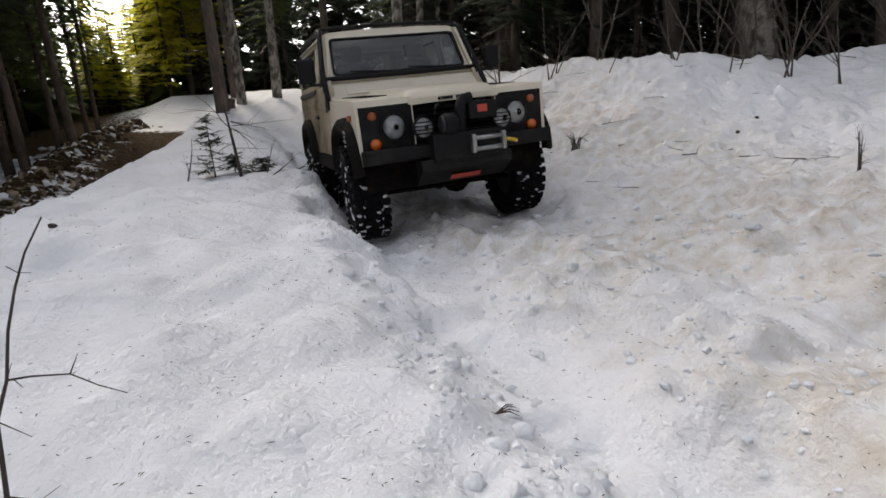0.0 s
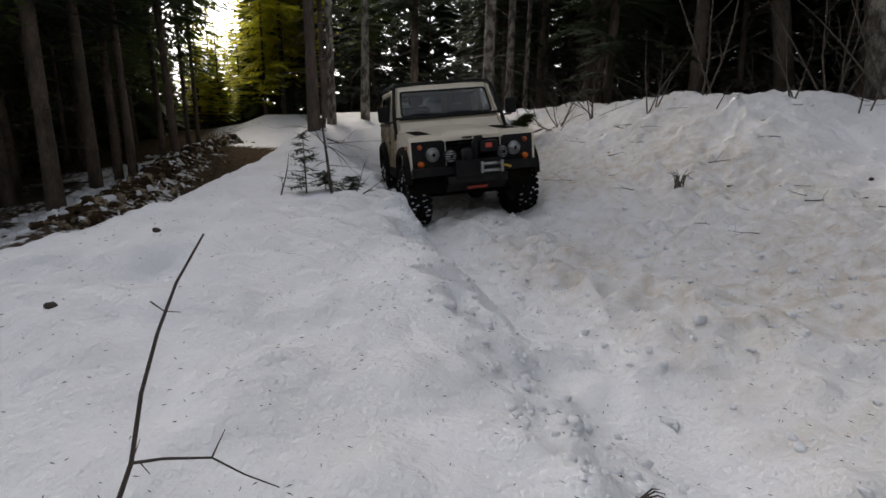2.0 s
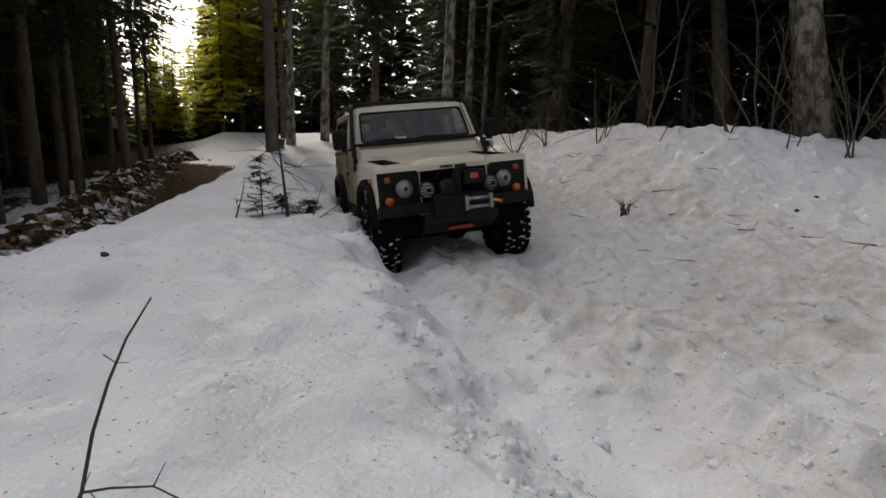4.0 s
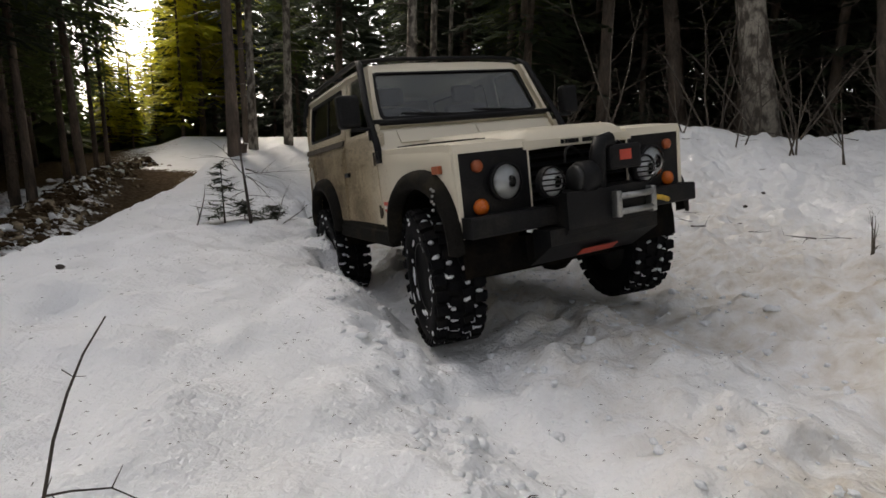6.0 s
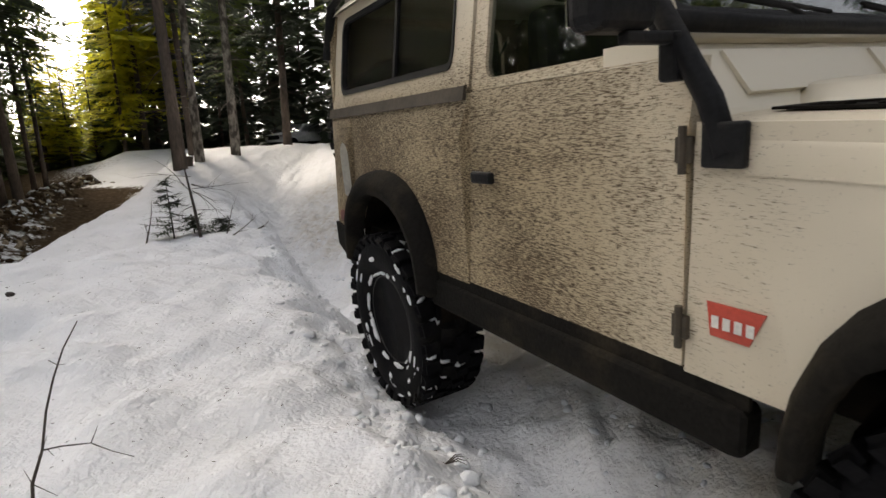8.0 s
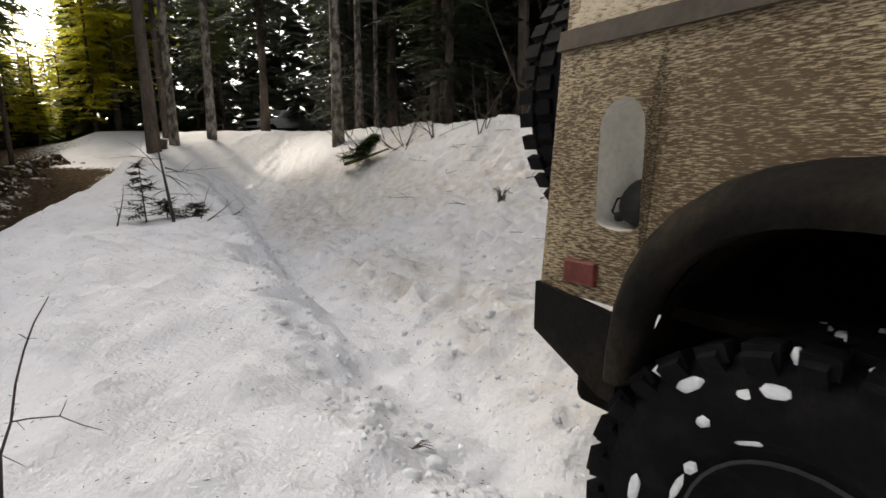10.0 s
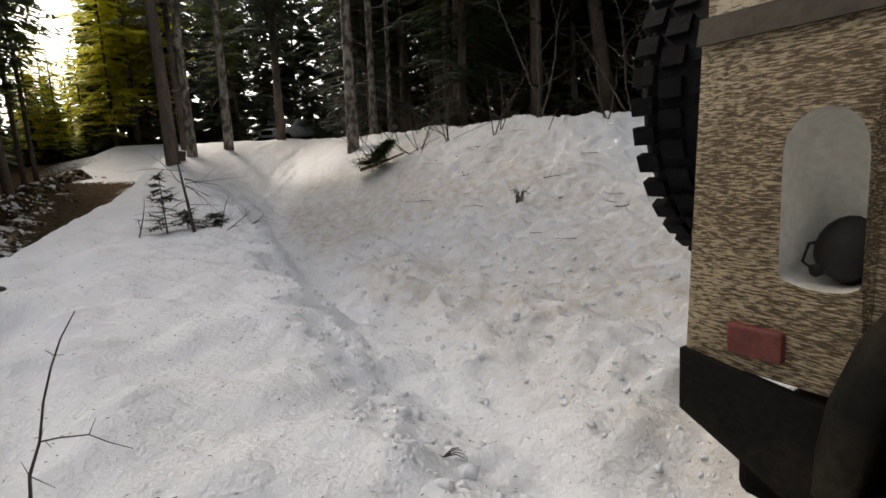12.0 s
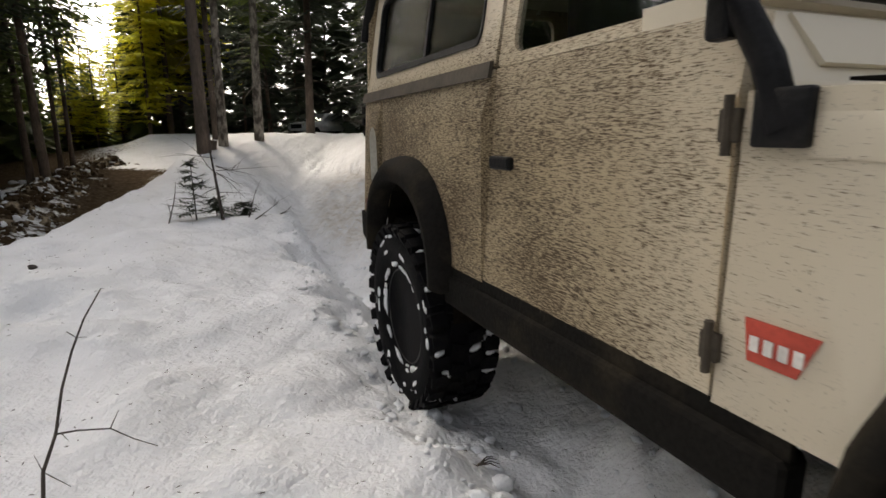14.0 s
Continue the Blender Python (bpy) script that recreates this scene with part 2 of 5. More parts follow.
# darker copy of the needles, with the wood's shade put into the colour
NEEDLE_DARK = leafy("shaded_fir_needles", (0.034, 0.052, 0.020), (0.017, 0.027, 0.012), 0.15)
# sunlight on the far trees is put into this bright yellow-green
NEEDLE_SUN_PAINTED = leafy("needles_painted_sunlit", (0.78, 0.72, 0.07), (0.50, 0.53, 0.05), 0.6)
LITTER = material("fallen_needles", (0.06, 0.045, 0.03), 0.9, 0, 0.4, 9, 60, 0.2)
RUBBLE = material("muddy_snow_rubble", (0.38, 0.31, 0.22), 0.9, 0, 0.5, 3.0, 22, 0.9, second=(0.055, 0.036, 0.020), spread=(0.38, 0.49), shine=0.05)
PICKUP = material("silver_grey_paint", (0.72, 0.73, 0.72), 0.4, 0.0, 0.2, 5, 60, 0.05)


# ---- building helpers ----
def part(name, bm, mat, parent=None, label="", smooth=False):
    bmesh.ops.recalc_face_normals(bm, faces=bm.faces[:])
    me = bpy.data.meshes.new(name)
    bm.to_mesh(me)
    bm.free()
    me.materials.append(mat)
    if smooth:
        for p in me.polygons:
            p.use_smooth = True
    ob = new(name, me)
    ob.parent = parent
    if label:
        tagged(ob, label)
    return ob


def box(bm, lo, hi, bevel=0.0, turn=None, seg=2):
    c, s = (Vector(lo) + Vector(hi)) / 2, Vector(hi) - Vector(lo)
    r = bmesh.ops.create_cube(bm, size=1.0, matrix=Matrix.Translation(c) @ (turn or Matrix()) @ Matrix.Diagonal((*s, 1)))
    if bevel:
        edges = list({e for v in r["verts"] for e in v.link_edges})
        bmesh.ops.bevel(bm, geom=edges, offset=bevel, segments=seg, affect="EDGES", profile=0.5)
    return bm


def tube(bm, pts, radii, n=8, cap=True):
    pts = [Vector(p) for p in pts]
    if isinstance(radii, (int, float)):
        radii = [radii] * len(pts)
    rings, side = [], None
    for i, p in enumerate(pts):
        d = (pts[min(i + 1, len(pts) - 1)] - pts[max(i - 1, 0)]).normalized()
        if side is None:
            side = d.orthogonal().normalized()
        side = (side - d * side.dot(d)).normalized()
        up = d.cross(side)
        rings.append([bm.verts.new(p + radii[i] * (math.cos(a) * side + math.sin(a) * up)) for a in [2 * math.pi * k / n for k in range(n)]])
    for a, b in zip(rings, rings[1:]):
        for k in range(n):
            bm.faces.new((a[k], a[(k + 1) % n], b[(k + 1) % n], b[k]))
    if cap:
        bm.faces.new(rings[0][::-1])
        bm.faces.new(rings[-1])
    return bm


def lathe(bm, profile, n=32, at=(0, 0, 0), axis="y"):
    """profile: (radius, along the axis) pairs."""
    rings = []
    for r, h in profile:
        ring = []
        for k in range(n):
            a = 2 * math.pi * k / n
            u, w = r * math.cos(a), r * math.sin(a)
            p = {"y": (u, h, w), "x": (h, u, w), "z": (u, w, h)}[axis]
            ring.append(bm.verts.new(Vector(p) + Vector(at)))
        rings.append(ring)
    for a, b in zip(rings, rings[1:]):
        for k in range(n):
            bm.faces.new((a[k], a[(k + 1) % n], b[(k + 1) % n], b[k]))
    for ring, (r, h) in ((rings[0], profile[0]), (rings[-1], profile[-1])):
        if r > 1e-4:
            bm.faces.new(ring)
    return bm


def prism(bm, poly, y0, y1):
    """A polygon in x and z, drawn from y0 to y1 (each may be a function of z)."""
    f0 = y0 if callable(y0) else (lambda z: y0)
    f1 = y1 if callable(y1) else (lambda z: y1)
    a = [bm.verts.new((x, f0(z), z)) for x, z in poly]
    b = [bm.verts.new((x, f1(z), z)) for x, z in poly]
    bm.faces.new(a)
    bm.faces.new(b[::-1])
    k = len(poly)
    for i in range(k):
        bm.faces.new((a[i], a[(i + 1) % k], b[(i + 1) % k], b[i]))
    return bm


def rounded(x0, z0, x1, z1, r, n=4):
    out = []
    for cx, cz, a0 in ((x1 - r, z1 - r, 0), (x0 + r, z1 - r, 90), (x0 + r, z0 + r, 180), (x1 - r, z0 + r, 270)):
        for i in range(n + 1):
            a = radians(a0 + 90 * i / n)
            out.append((cx + r * math.cos(a), cz + r * math.sin(a)))
    return out


def framed(bm, outer, hole, y0, y1):
    """A sheet in x and z with a hole: both outlines have the same number of points."""
    f0 = y0 if callable(y0) else (lambda z: y0)
    f1 = y1 if callable(y1) else (lambda z: y1)
    k = len(outer)
    oa, ha = [bm.verts.new((x, f0(z), z)) for x, z in outer], [bm.verts.new((x, f0(z), z)) for x, z in hole]
    ob, hb = [bm.verts.new((x, f1(z), z)) for x, z in outer], [bm.verts.new((x, f1(z), z)) for x, z in hole]
    for i in range(k):
        j = (i + 1) % k
        bm.faces.new((oa[i], oa[j], ha[j], ha[i]))
        bm.faces.new((ob[j], ob[i], hb[i], hb[j]))
        bm.faces.new((oa[j], oa[i], ob[i], ob[j]))
        bm.faces.new((ha[i], ha[j], hb[j], hb[i]))
    return bm


# ---- the lie of the land ----
def lattice(ix, iy, seed):
    h = (ix.astype(np.int64) * 374761393 + iy.astype(np.int64) * 668265263 + seed * 974634777) & 0x7FFFFFFF
    h = ((h ^ (h >> 13)) * 1274126177) & 0x7FFFFFFF
    return ((h ^ (h >> 16)) & 0xFFFF) / 65535.0


def soft_noise(x, y, seed=0):
    ix, iy = np.floor(x), np.floor(y)
    fx, fy = x - ix, y - iy
    fx, fy = fx * fx * (3 - 2 * fx), fy * fy * (3 - 2 * fy)
    a, b = lattice(ix, iy, seed), lattice(ix + 1, iy, seed)
    c, d = lattice(ix, iy + 1, seed), lattice(ix + 1, iy + 1, seed)
    return (a + (b - a) * fx) * (1 - fy) + (c + (d - c) * fx) * fy - 0.5


def ramp01(v, a, b):
    t = np.clip((v - a) / (b - a), 0, 1)
    return t * t * (3 - 2 * t)


def rut_x(y):
    """Where the outer edge of the wheel track nearer the camera runs."""
    return 0.98 - 0.36 * y + 0.004 * y * y


def road_x(y):
    return -5.3 - 0.30 * (y - 7.9) - 0.15 * np.clip(y - 10, 0, 60) + 0.02 * np.clip(y - 20, 0, 30) ** 2


def shoulder(y):
    """Where the snow bank breaks off towards the forest road."""
    edge = -3.8 - 0.20 * (y - 5.5) + 0.3 * soft_noise(y * 0.5, y * 0 + 2.5, 4)
    return np.where(y > 14, -5.5 - 0.12 * (y - 14), edge)


def heights(x, y, rough=True):
    x, y = np.asarray(x, float), np.asarray(y, float)
    rx = rut_x(np.clip(y, -8, 11))
    track = 0.087 * x - 0.01
    # the bank between the camera and the track
    bank = 0.20 + 0.045 * np.clip(y, -3, 12) + 0.05 * np.exp(-((x + 2.6) ** 2 + (y - 3.8) ** 2) / 1.2)
    # ground beyond the far wheels
    far = track + 0.10 + 0.10 * ramp01(x - rx, 2.0, 3.5)
    brink = 0.34 * soft_noise(y * 1.7, x * 0.8, 5) + 0.20 * soft_noise(y * 5.1, x * 4.0, 6) + 0.08 * soft_noise(y * 12, x * 11, 7)
    near_side = ramp01(x, rx - 0.50 + brink - 1.6 * ramp01(y, 8.5, 13), rx + 0.08 + brink + 0.6 * ramp01(y, 8.5, 13))
    z = bank * (1 - near_side) + far * near_side
    # two wheel tracks
    for off, depth, w in ((0.20, 0.065, 0.25), (1.74, 0.08, 0.25)):
        z = z - depth * np.exp(-(((x - rx - off) / w) ** 4)) * (1 - ramp01(y, 11.5, 13.5))
    # the slope behind
    y0 = 9.9 - 2.4 * ramp01(x, -1.8, 1.0) - 0.9 * ramp01(x, 1.0, 4.0) + 0.3 * soft_noise(x * 0.6, y * 0.6, 3)
    rate = (0.15 + 0.10 * ramp01(x, -3, -1) + 0.22 * ramp01(x, 0.3, 3.6)) * (1 - 0.7 * ramp01(-x / np.maximum(y, 1), 0.38, 0.52))
    rise = rate * np.logaddexp(0, (y - y0) * 2.2) / 2.2
    top = 1.75 + 0.03 * np.clip(y - 16, 0, 40)
    z = z + rise
    z = np.minimum(z, top + 0.3 * soft_noise(x * 0.7, y * 0.7, 9))
    # a hollow beyond the crest
    z = z - 0.30 * np.exp(-(((x + 5.8) / 5.0) ** 2 + ((y - 39.0) / 6.0) ** 2))
    # the shoulder falls away to the forest road
    fall = ramp01(shoulder(y) - x, 0.0, 1.2) * (1 - ramp01(y, 26, 34))
    low = -0.75 + 0.06 * np.clip(y - 8, -6, 22)
    z = z * (1 - fall) + np.minimum(low, z) * fall
    # woods left of the road slope down again
    z = z - 0.10 * np.clip(road_x(y) - 3.0 - x, 0, 14)
    for off in (-0.75, 0.75):
        z = z - 0.10 * np.exp(-(((x - road_x(y) - off) / 0.28) ** 2)) * ramp01(y, 4, 8) * (1 - ramp01(y, 26, 30)) * fall
    berm = np.exp(-(((x - road_x(y) + 2.1) / 0.7) ** 2)) * ramp01(y, 4, 8) * (1 - ramp01(y, 26, 34))
    z = z + 0.5 * berm
    if rough:
        near = np.exp(-((np.hypot(x, y - 3) / 14) ** 2))
        z = z + (0.13 * soft_noise(x * 0.7, y * 0.7, 11) + 0.085 * soft_noise(x * 1.9, y * 1.9, 12) + 0.085 * soft_noise(x * 3.6, y * 3.6, 16)) * (0.4 + 0.6 * near)
        lumps = np.clip(soft_noise(x * 5.2, y * 5.2, 13) + 0.45 * soft_noise(x * 10.5, y * 10.5, 14), -0.12, 1)
        churn = ramp01(x - rx, -0.5, 0.15) * 0.75 + 0.36
        tyre = np.exp(-(((x - rx - 0.17) / 0.19) ** 4)) + np.exp(-(((x - rx - 1.72) / 0.2) ** 4))
        z = z + near * (1 - 0.5 * tyre) * (0.15 * lumps * churn + 0.045 * churn * soft_noise(x * 15, y * 15, 15))
        z = z - 0.09 * np.exp(-(((x + 2.35) ** 2 + (y - 3.35) ** 2) / 0.035)) - 0.05 * np.exp(-(((x + 1.3) ** 2 + (y - 4.1) ** 2) / 0.02))
    return z


def ground(x, y):
    return float(heights(np.array([x]), np.array([y]))[0])


def spaced(lo, hi, step, reach):
    mid = list(np.arange(lo, hi + 1e-6, step))
    out, s = [], step
    v = hi
    while v < reach:
        s *= 1.16
        v += s
        out.append(v)
    neg, s, v = [], step, lo
    while v > -reach:
        s *= 1.16
        v -= s
        neg.append(v)
    return np.array(neg[::-1] + mid + out)


def make_ground():
    xs, ys = spaced(-5.0, 7.0, 0.036, 900), spaced(-1.5, 11.5, 0.036, 900)
    gx, gy = np.meshgrid(xs, ys)
    gz = heights(gx, gy)
    far = ramp01(np.hypot(gx, gy), 90, 500)
    gz = gz * (1 - far) - 2 * far
    nx, ny = len(xs), len(ys)
    verts = np.stack([gx.ravel(), gy.ravel(), gz.ravel()], 1)
    i = np.arange(nx * ny).reshape(ny, nx)
    faces = np.stack([i[:-1, :-1].ravel(), i[:-1, 1:].ravel(), i[1:, 1:].ravel(), i[1:, :-1].ravel()], 1)
    me = bpy.data.meshes.new("ground")
    me.vertices.add(len(verts))
    me.vertices.foreach_set("co", verts.ravel())
    me.loops.add(faces.size)
    me.loops.foreach_set("vertex_index", faces.ravel())
    me.polygons.add(len(faces))
    me.polygons.foreach_set("loop_start", np.arange(0, faces.size, 4))
    me.polygons.foreach_set("loop_total", np.full(len(faces), 4))
    me.update()
    me.polygons.foreach_set("use_smooth", np.ones(len(faces), bool))
    x, y = gx.ravel(), gy.ravel()
    off = x - rut_x(np.clip(y, -8, 11))
    dirt = 1.25 * ramp01(off, 0.15, 0.9) * (1 - ramp01(off, 3.6, 6.0)) * (0.62 + 0.9 * soft_noise(x * 0.8, y * 0.8, 31)) * (1 - ramp01(y, 8, 16))
    dirt += 0.35 * ramp01(y, 7, 10) * (1 - ramp01(y, 12, 15)) * ramp01(x, -2.6, -1.4) * (1 - ramp01(x, 0.6, 2.0))
    for px, py, w in ((1.42, 1.72, 0.05), (2.1, 2.6, 0.09), (2.9, 3.6, 0.10)):
        dirt += 0.8 * np.exp(-((x - px) ** 2 + (y - py) ** 2) / w)
    dirt += 0.12 * ramp01(x, 1.5, 3)
    road = np.exp(-(((x - road_x(y)) / 1.25) ** 4)) * np.maximum(ramp01(shoulder(y) - x, 0.8, 1.4), ramp01(y, 26, 34)) * ramp01(y, 2, 6) * (1 - ramp01(y, 26, 28))
    berm = np.exp(-(((x - road_x(y) + 2.0) / 0.8) ** 2)) * 0.62 * ramp01(shoulder(y) - x, 0.8, 1.4) * (1 - ramp01(y, 30, 40))
    woods = (0.62 + 0.5 * soft_noise(x * 0.9, y * 0.9, 41)) * ramp01(road_x(y) - 3.4 - x, 0, 1.5)
    crest = ramp01(np.hypot(x, y), 11.5, 13.5) * ramp01(x, 0.5, 2.2) * 0.9
    deep = 0.8 * ramp01(y, 26, 32) * np.maximum(ramp01(x, -3.5, 0), ramp01(y, 44, 56))
    back = 0.85 * ramp01(np.hypot(x, y), 24, 28) * ramp01(-x / np.maximum(y, 1), 0.53, 0.58)
    soil = np.clip(np.maximum.reduce([road, berm, woods, crest, deep, back]), 0, 1)
    for name, v in (("dirt", np.clip(dirt, 0, 1)), ("soil", soil)):
        me.attributes.new(name, "FLOAT", "POINT").data.foreach_set("value", v.astype(np.float32))
    me.materials.append(GROUND)
    return tagged(new("ground", me), "lumpy old snow with brown wheel tracks and a muddy forest road", "snow ground", kind="structure")


make_ground()


# ---- the cream off-roader: x ahead from its front axle, y to its left, z up from the ground ----
R_TYRE, WHEELBASE, TRACK = 0.45, 2.36, 0.79
SILL, WAIST, BELT = 0.755, 1.45, 1.30


def flank(z):
    """Half width of the body at a height."""
    if z < BELT:
        return 0.885
    if z < WAIST:
        return 0.885 - 0.045 * (z - BELT) / (WAIST - BELT)
    return 0.84 - 0.10 * (z - WAIST) / 0.6


def side(s, inset=0.0):
    return lambda z: s * (flank(z) - inset)


def add_mud(ob, level):
    """The mask of mud spray: heavier towards the tail and low down."""
    me = ob.data
    a = me.attributes.new("mud", "FLOAT", "POINT")
    for i, v in enumerate(me.vertices):
        a.data[i].value = level(v.co.x, v.co.z)
    return ob


def mud_level(x, z):
    tail = min(1.0, max(0.0, (-0.22 - x) / 0.75))
    low = min(1.0, max(0.0, (1.72 - z) / 0.35))
    return tail * (0.18 + 0.82 * low) * (1.0 if x < -0.45 else 0.7)


def arch(cx, hw, top, foot, n=10, front=None):
    """The outline of a wheel opening, from its front foot over the top to its rear foot."""
    out = []
    for i in range(n + 1):
        a = math.pi * i / n
        c, s = math.cos(a), math.sin(a)
        k = (abs(c) ** 2.4 + abs(s) ** 2.4) ** (-1 / 2.4)
        out.append((cx + hw * k * c, foot + (top - foot) * k * s))
    return out


def subdivided(bm, cuts):
    bmesh.ops.triangulate(bm, faces=bm.faces[:])
    bmesh.ops.subdivide_edges(bm, edges=[e for e in bm.edges if e.calc_length() > 0.12], cuts=cuts, use_grid_fill=True)
    return bm


def wheel(name, parent, at):
    """A steel wheel with a chunky mud tyre; the outer face looks to -y."""
    bm = bmesh.new()
    lathe(bm, [(0.235, 0.10), (0.235, -0.10), (0.21, -0.12), (0.20, -0.06), (0.16, -0.03), (0.10, -0.04), (0.085, -0.06), (0.0001, -0.06)], 36)
    w = part(name, bm, RIM, parent, "dark steel wheel", True)
    w.matrix_basis = Matrix.Translation(at)
    bm = bmesh.new()
    prof = [(0.232, -0.115), (0.262, -0.142), (0.32, -0.152), (0.372, -0.146), (0.396, -0.125), (0.402, -0.06), (0.404, 0.0), (0.402, 0.06),
            (0.396, 0.125), (0.372, 0.146), (0.32, 0.152), (0.262, 0.142), (0.232, 0.115)]
    lathe(bm, prof + [prof[0]], 56)
    bmesh.ops.remove_doubles(bm, verts=bm.verts[:], dist=1e-5)
    part("tyre", bm, RUBBER, w, "black off-road tyre", True)
    # tread blocks and shoulder lugs
    bm = bmesh.new()
    n = 30
    for k in range(n):
        for y, half, dz, sk, ln in ((-0.118, 0.034, 0.0, 0.10, 0.028), (-0.044, 0.029, 0.5, -0.25, 0.026), (0.044, 0.029, 0.0, 0.25, 0.026), (0.118, 0.034, 0.5, -0.10, 0.028)):
            a = 2 * math.pi * (k + dz) / n
            m = Matrix.Rotation(-a, 4, "Y") @ Matrix.Translation((0.404, y, 0)) @ Matrix.Rotation(sk, 4, "X")
            bmesh.ops.create_cube(bm, size=1.0, matrix=m @ Matrix.Diagonal((0.034, half * 2, ln * 2, 1)))
        for s in (-1, 1):
            a = 2 * math.pi * (k + (0.0 if s < 0 else 0.5)) / n
            m = Matrix.Rotation(-a, 4, "Y") @ Matrix.Translation((0.385, s * 0.141, 0)) @ Matrix.Rotation(s * 0.5, 4, "Z")
            bmesh.ops.create_cube(bm, size=1.0, matrix=m @ Matrix.Diagonal((0.055, 0.026, 0.050 if k % 2 else 0.036, 1)))
    tagged(part("tread", bm, RUBBER, w, "chunky tread blocks"), kind="stuff")
    # snow packed in the tread and thrown on the sidewall
    bm = bmesh.new()
    rng = random.Random(len(name) + int(at[0] * 10) + int(at[1] * 7))
    for k in range(n):
        for y, dz in ((-0.118, 0.5), (-0.044, 0.0), (0.044, 0.5), (0.118, 0.0), (-0.08, 0.25), (0.08, 0.75)):
            if rng.random() < 0.42:
                a = 2 * math.pi * (k + dz + rng.uniform(-0.1, 0.1)) / n
                m = Matrix.Rotation(-a, 4, "Y") @ Matrix.Translation((0.404, y + rng.uniform(-0.01, 0.01), 0)) @ Matrix.Rotation(rng.uniform(-0.5, 0.5), 4, "X")
                bmesh.ops.create_icosphere(bm, subdivisions=1, radius=1.0, matrix=m @ Matrix.Diagonal((0.016, rng.uniform(0.018, 0.04), rng.uniform(0.009, 0.018), 1)))
    for k in range(60):
        a, r = rng.uniform(0, 2 * math.pi), rng.choice((rng.uniform(0.25, 0.38), rng.uniform(0.22, 0.27)))
        m = Matrix.Rotation(-a, 4, "Y") @ Matrix.Translation((r, -0.146 + (0.018 if r < 0.28 else 0.0), 0))
        bmesh.ops.create_icosphere(bm, subdivisions=1, radius=1.0, matrix=m @ Matrix.Diagonal((rng.uniform(0.006, 0.02), 0.007, rng.uniform(0.012, 0.055), 1)))
    tagged(part("packed_snow", bm, PACKED, w, "white snow packed in the tread", True), kind="stuff")
    bm = bmesh.new()
    for k in range(5):
        a = 2 * math.pi * k / 5
        lathe(bm, [(0.013, -0.075), (0.013, -0.045), (0.0001, -0.045)], 6, (0.075 * math.cos(a), 0, 0.075 * math.sin(a)))
    lathe(bm, [(0.0001, -0.10), (0.035, -0.095), (0.042, -0.06), (0.042, -0.05)], 14)
    part("hub", bm, GALV, w, "steel hub with wheel nuts", True)
    return w


def lamp(name, parent, at, r, label, tilt=0.0):
    """A round lamp: chrome bowl, clear lens, rim; it looks to +x."""
    m = Matrix.Translation(at) @ Matrix.Rotation(tilt, 4, "Z")
    bm = bmesh.new()
    lathe(bm, [(0.0001, -0.034), (r * 0.5, -0.030), (r * 0.85, -0.014), (r * 0.97, 0.0)], 28, axis="x")
    bm.transform(m)
    bowl = part(name, bm, REFLECTOR, parent, label, True)
    bm = bmesh.new()
    lathe(bm, [(r, -0.01), (r * 0.95, 0.012), (r * 0.6, 0.024), (0.0001, 0.029), (0.0001, 0.024), (r * 0.6, 0.019), (r * 0.93, 0.006), (r * 0.95, -0.01), (r, -0.01)], 28, axis="x")
    bm.transform(m)
    part("lens", bm, LAMP, bowl, "clear ribbed lens", True)
    bm = bmesh.new()
    lathe(bm, [(r * 0.99, -0.045), (r * 1.09, -0.045), (r * 1.09, 0.004), (r * 0.99, 0.010), (r * 0.99, -0.045)], 28, axis="x")
    bm.transform(m)
    part("lamp_rim", bm, BLACK, bowl, "black lamp surround", True)
    return bowl


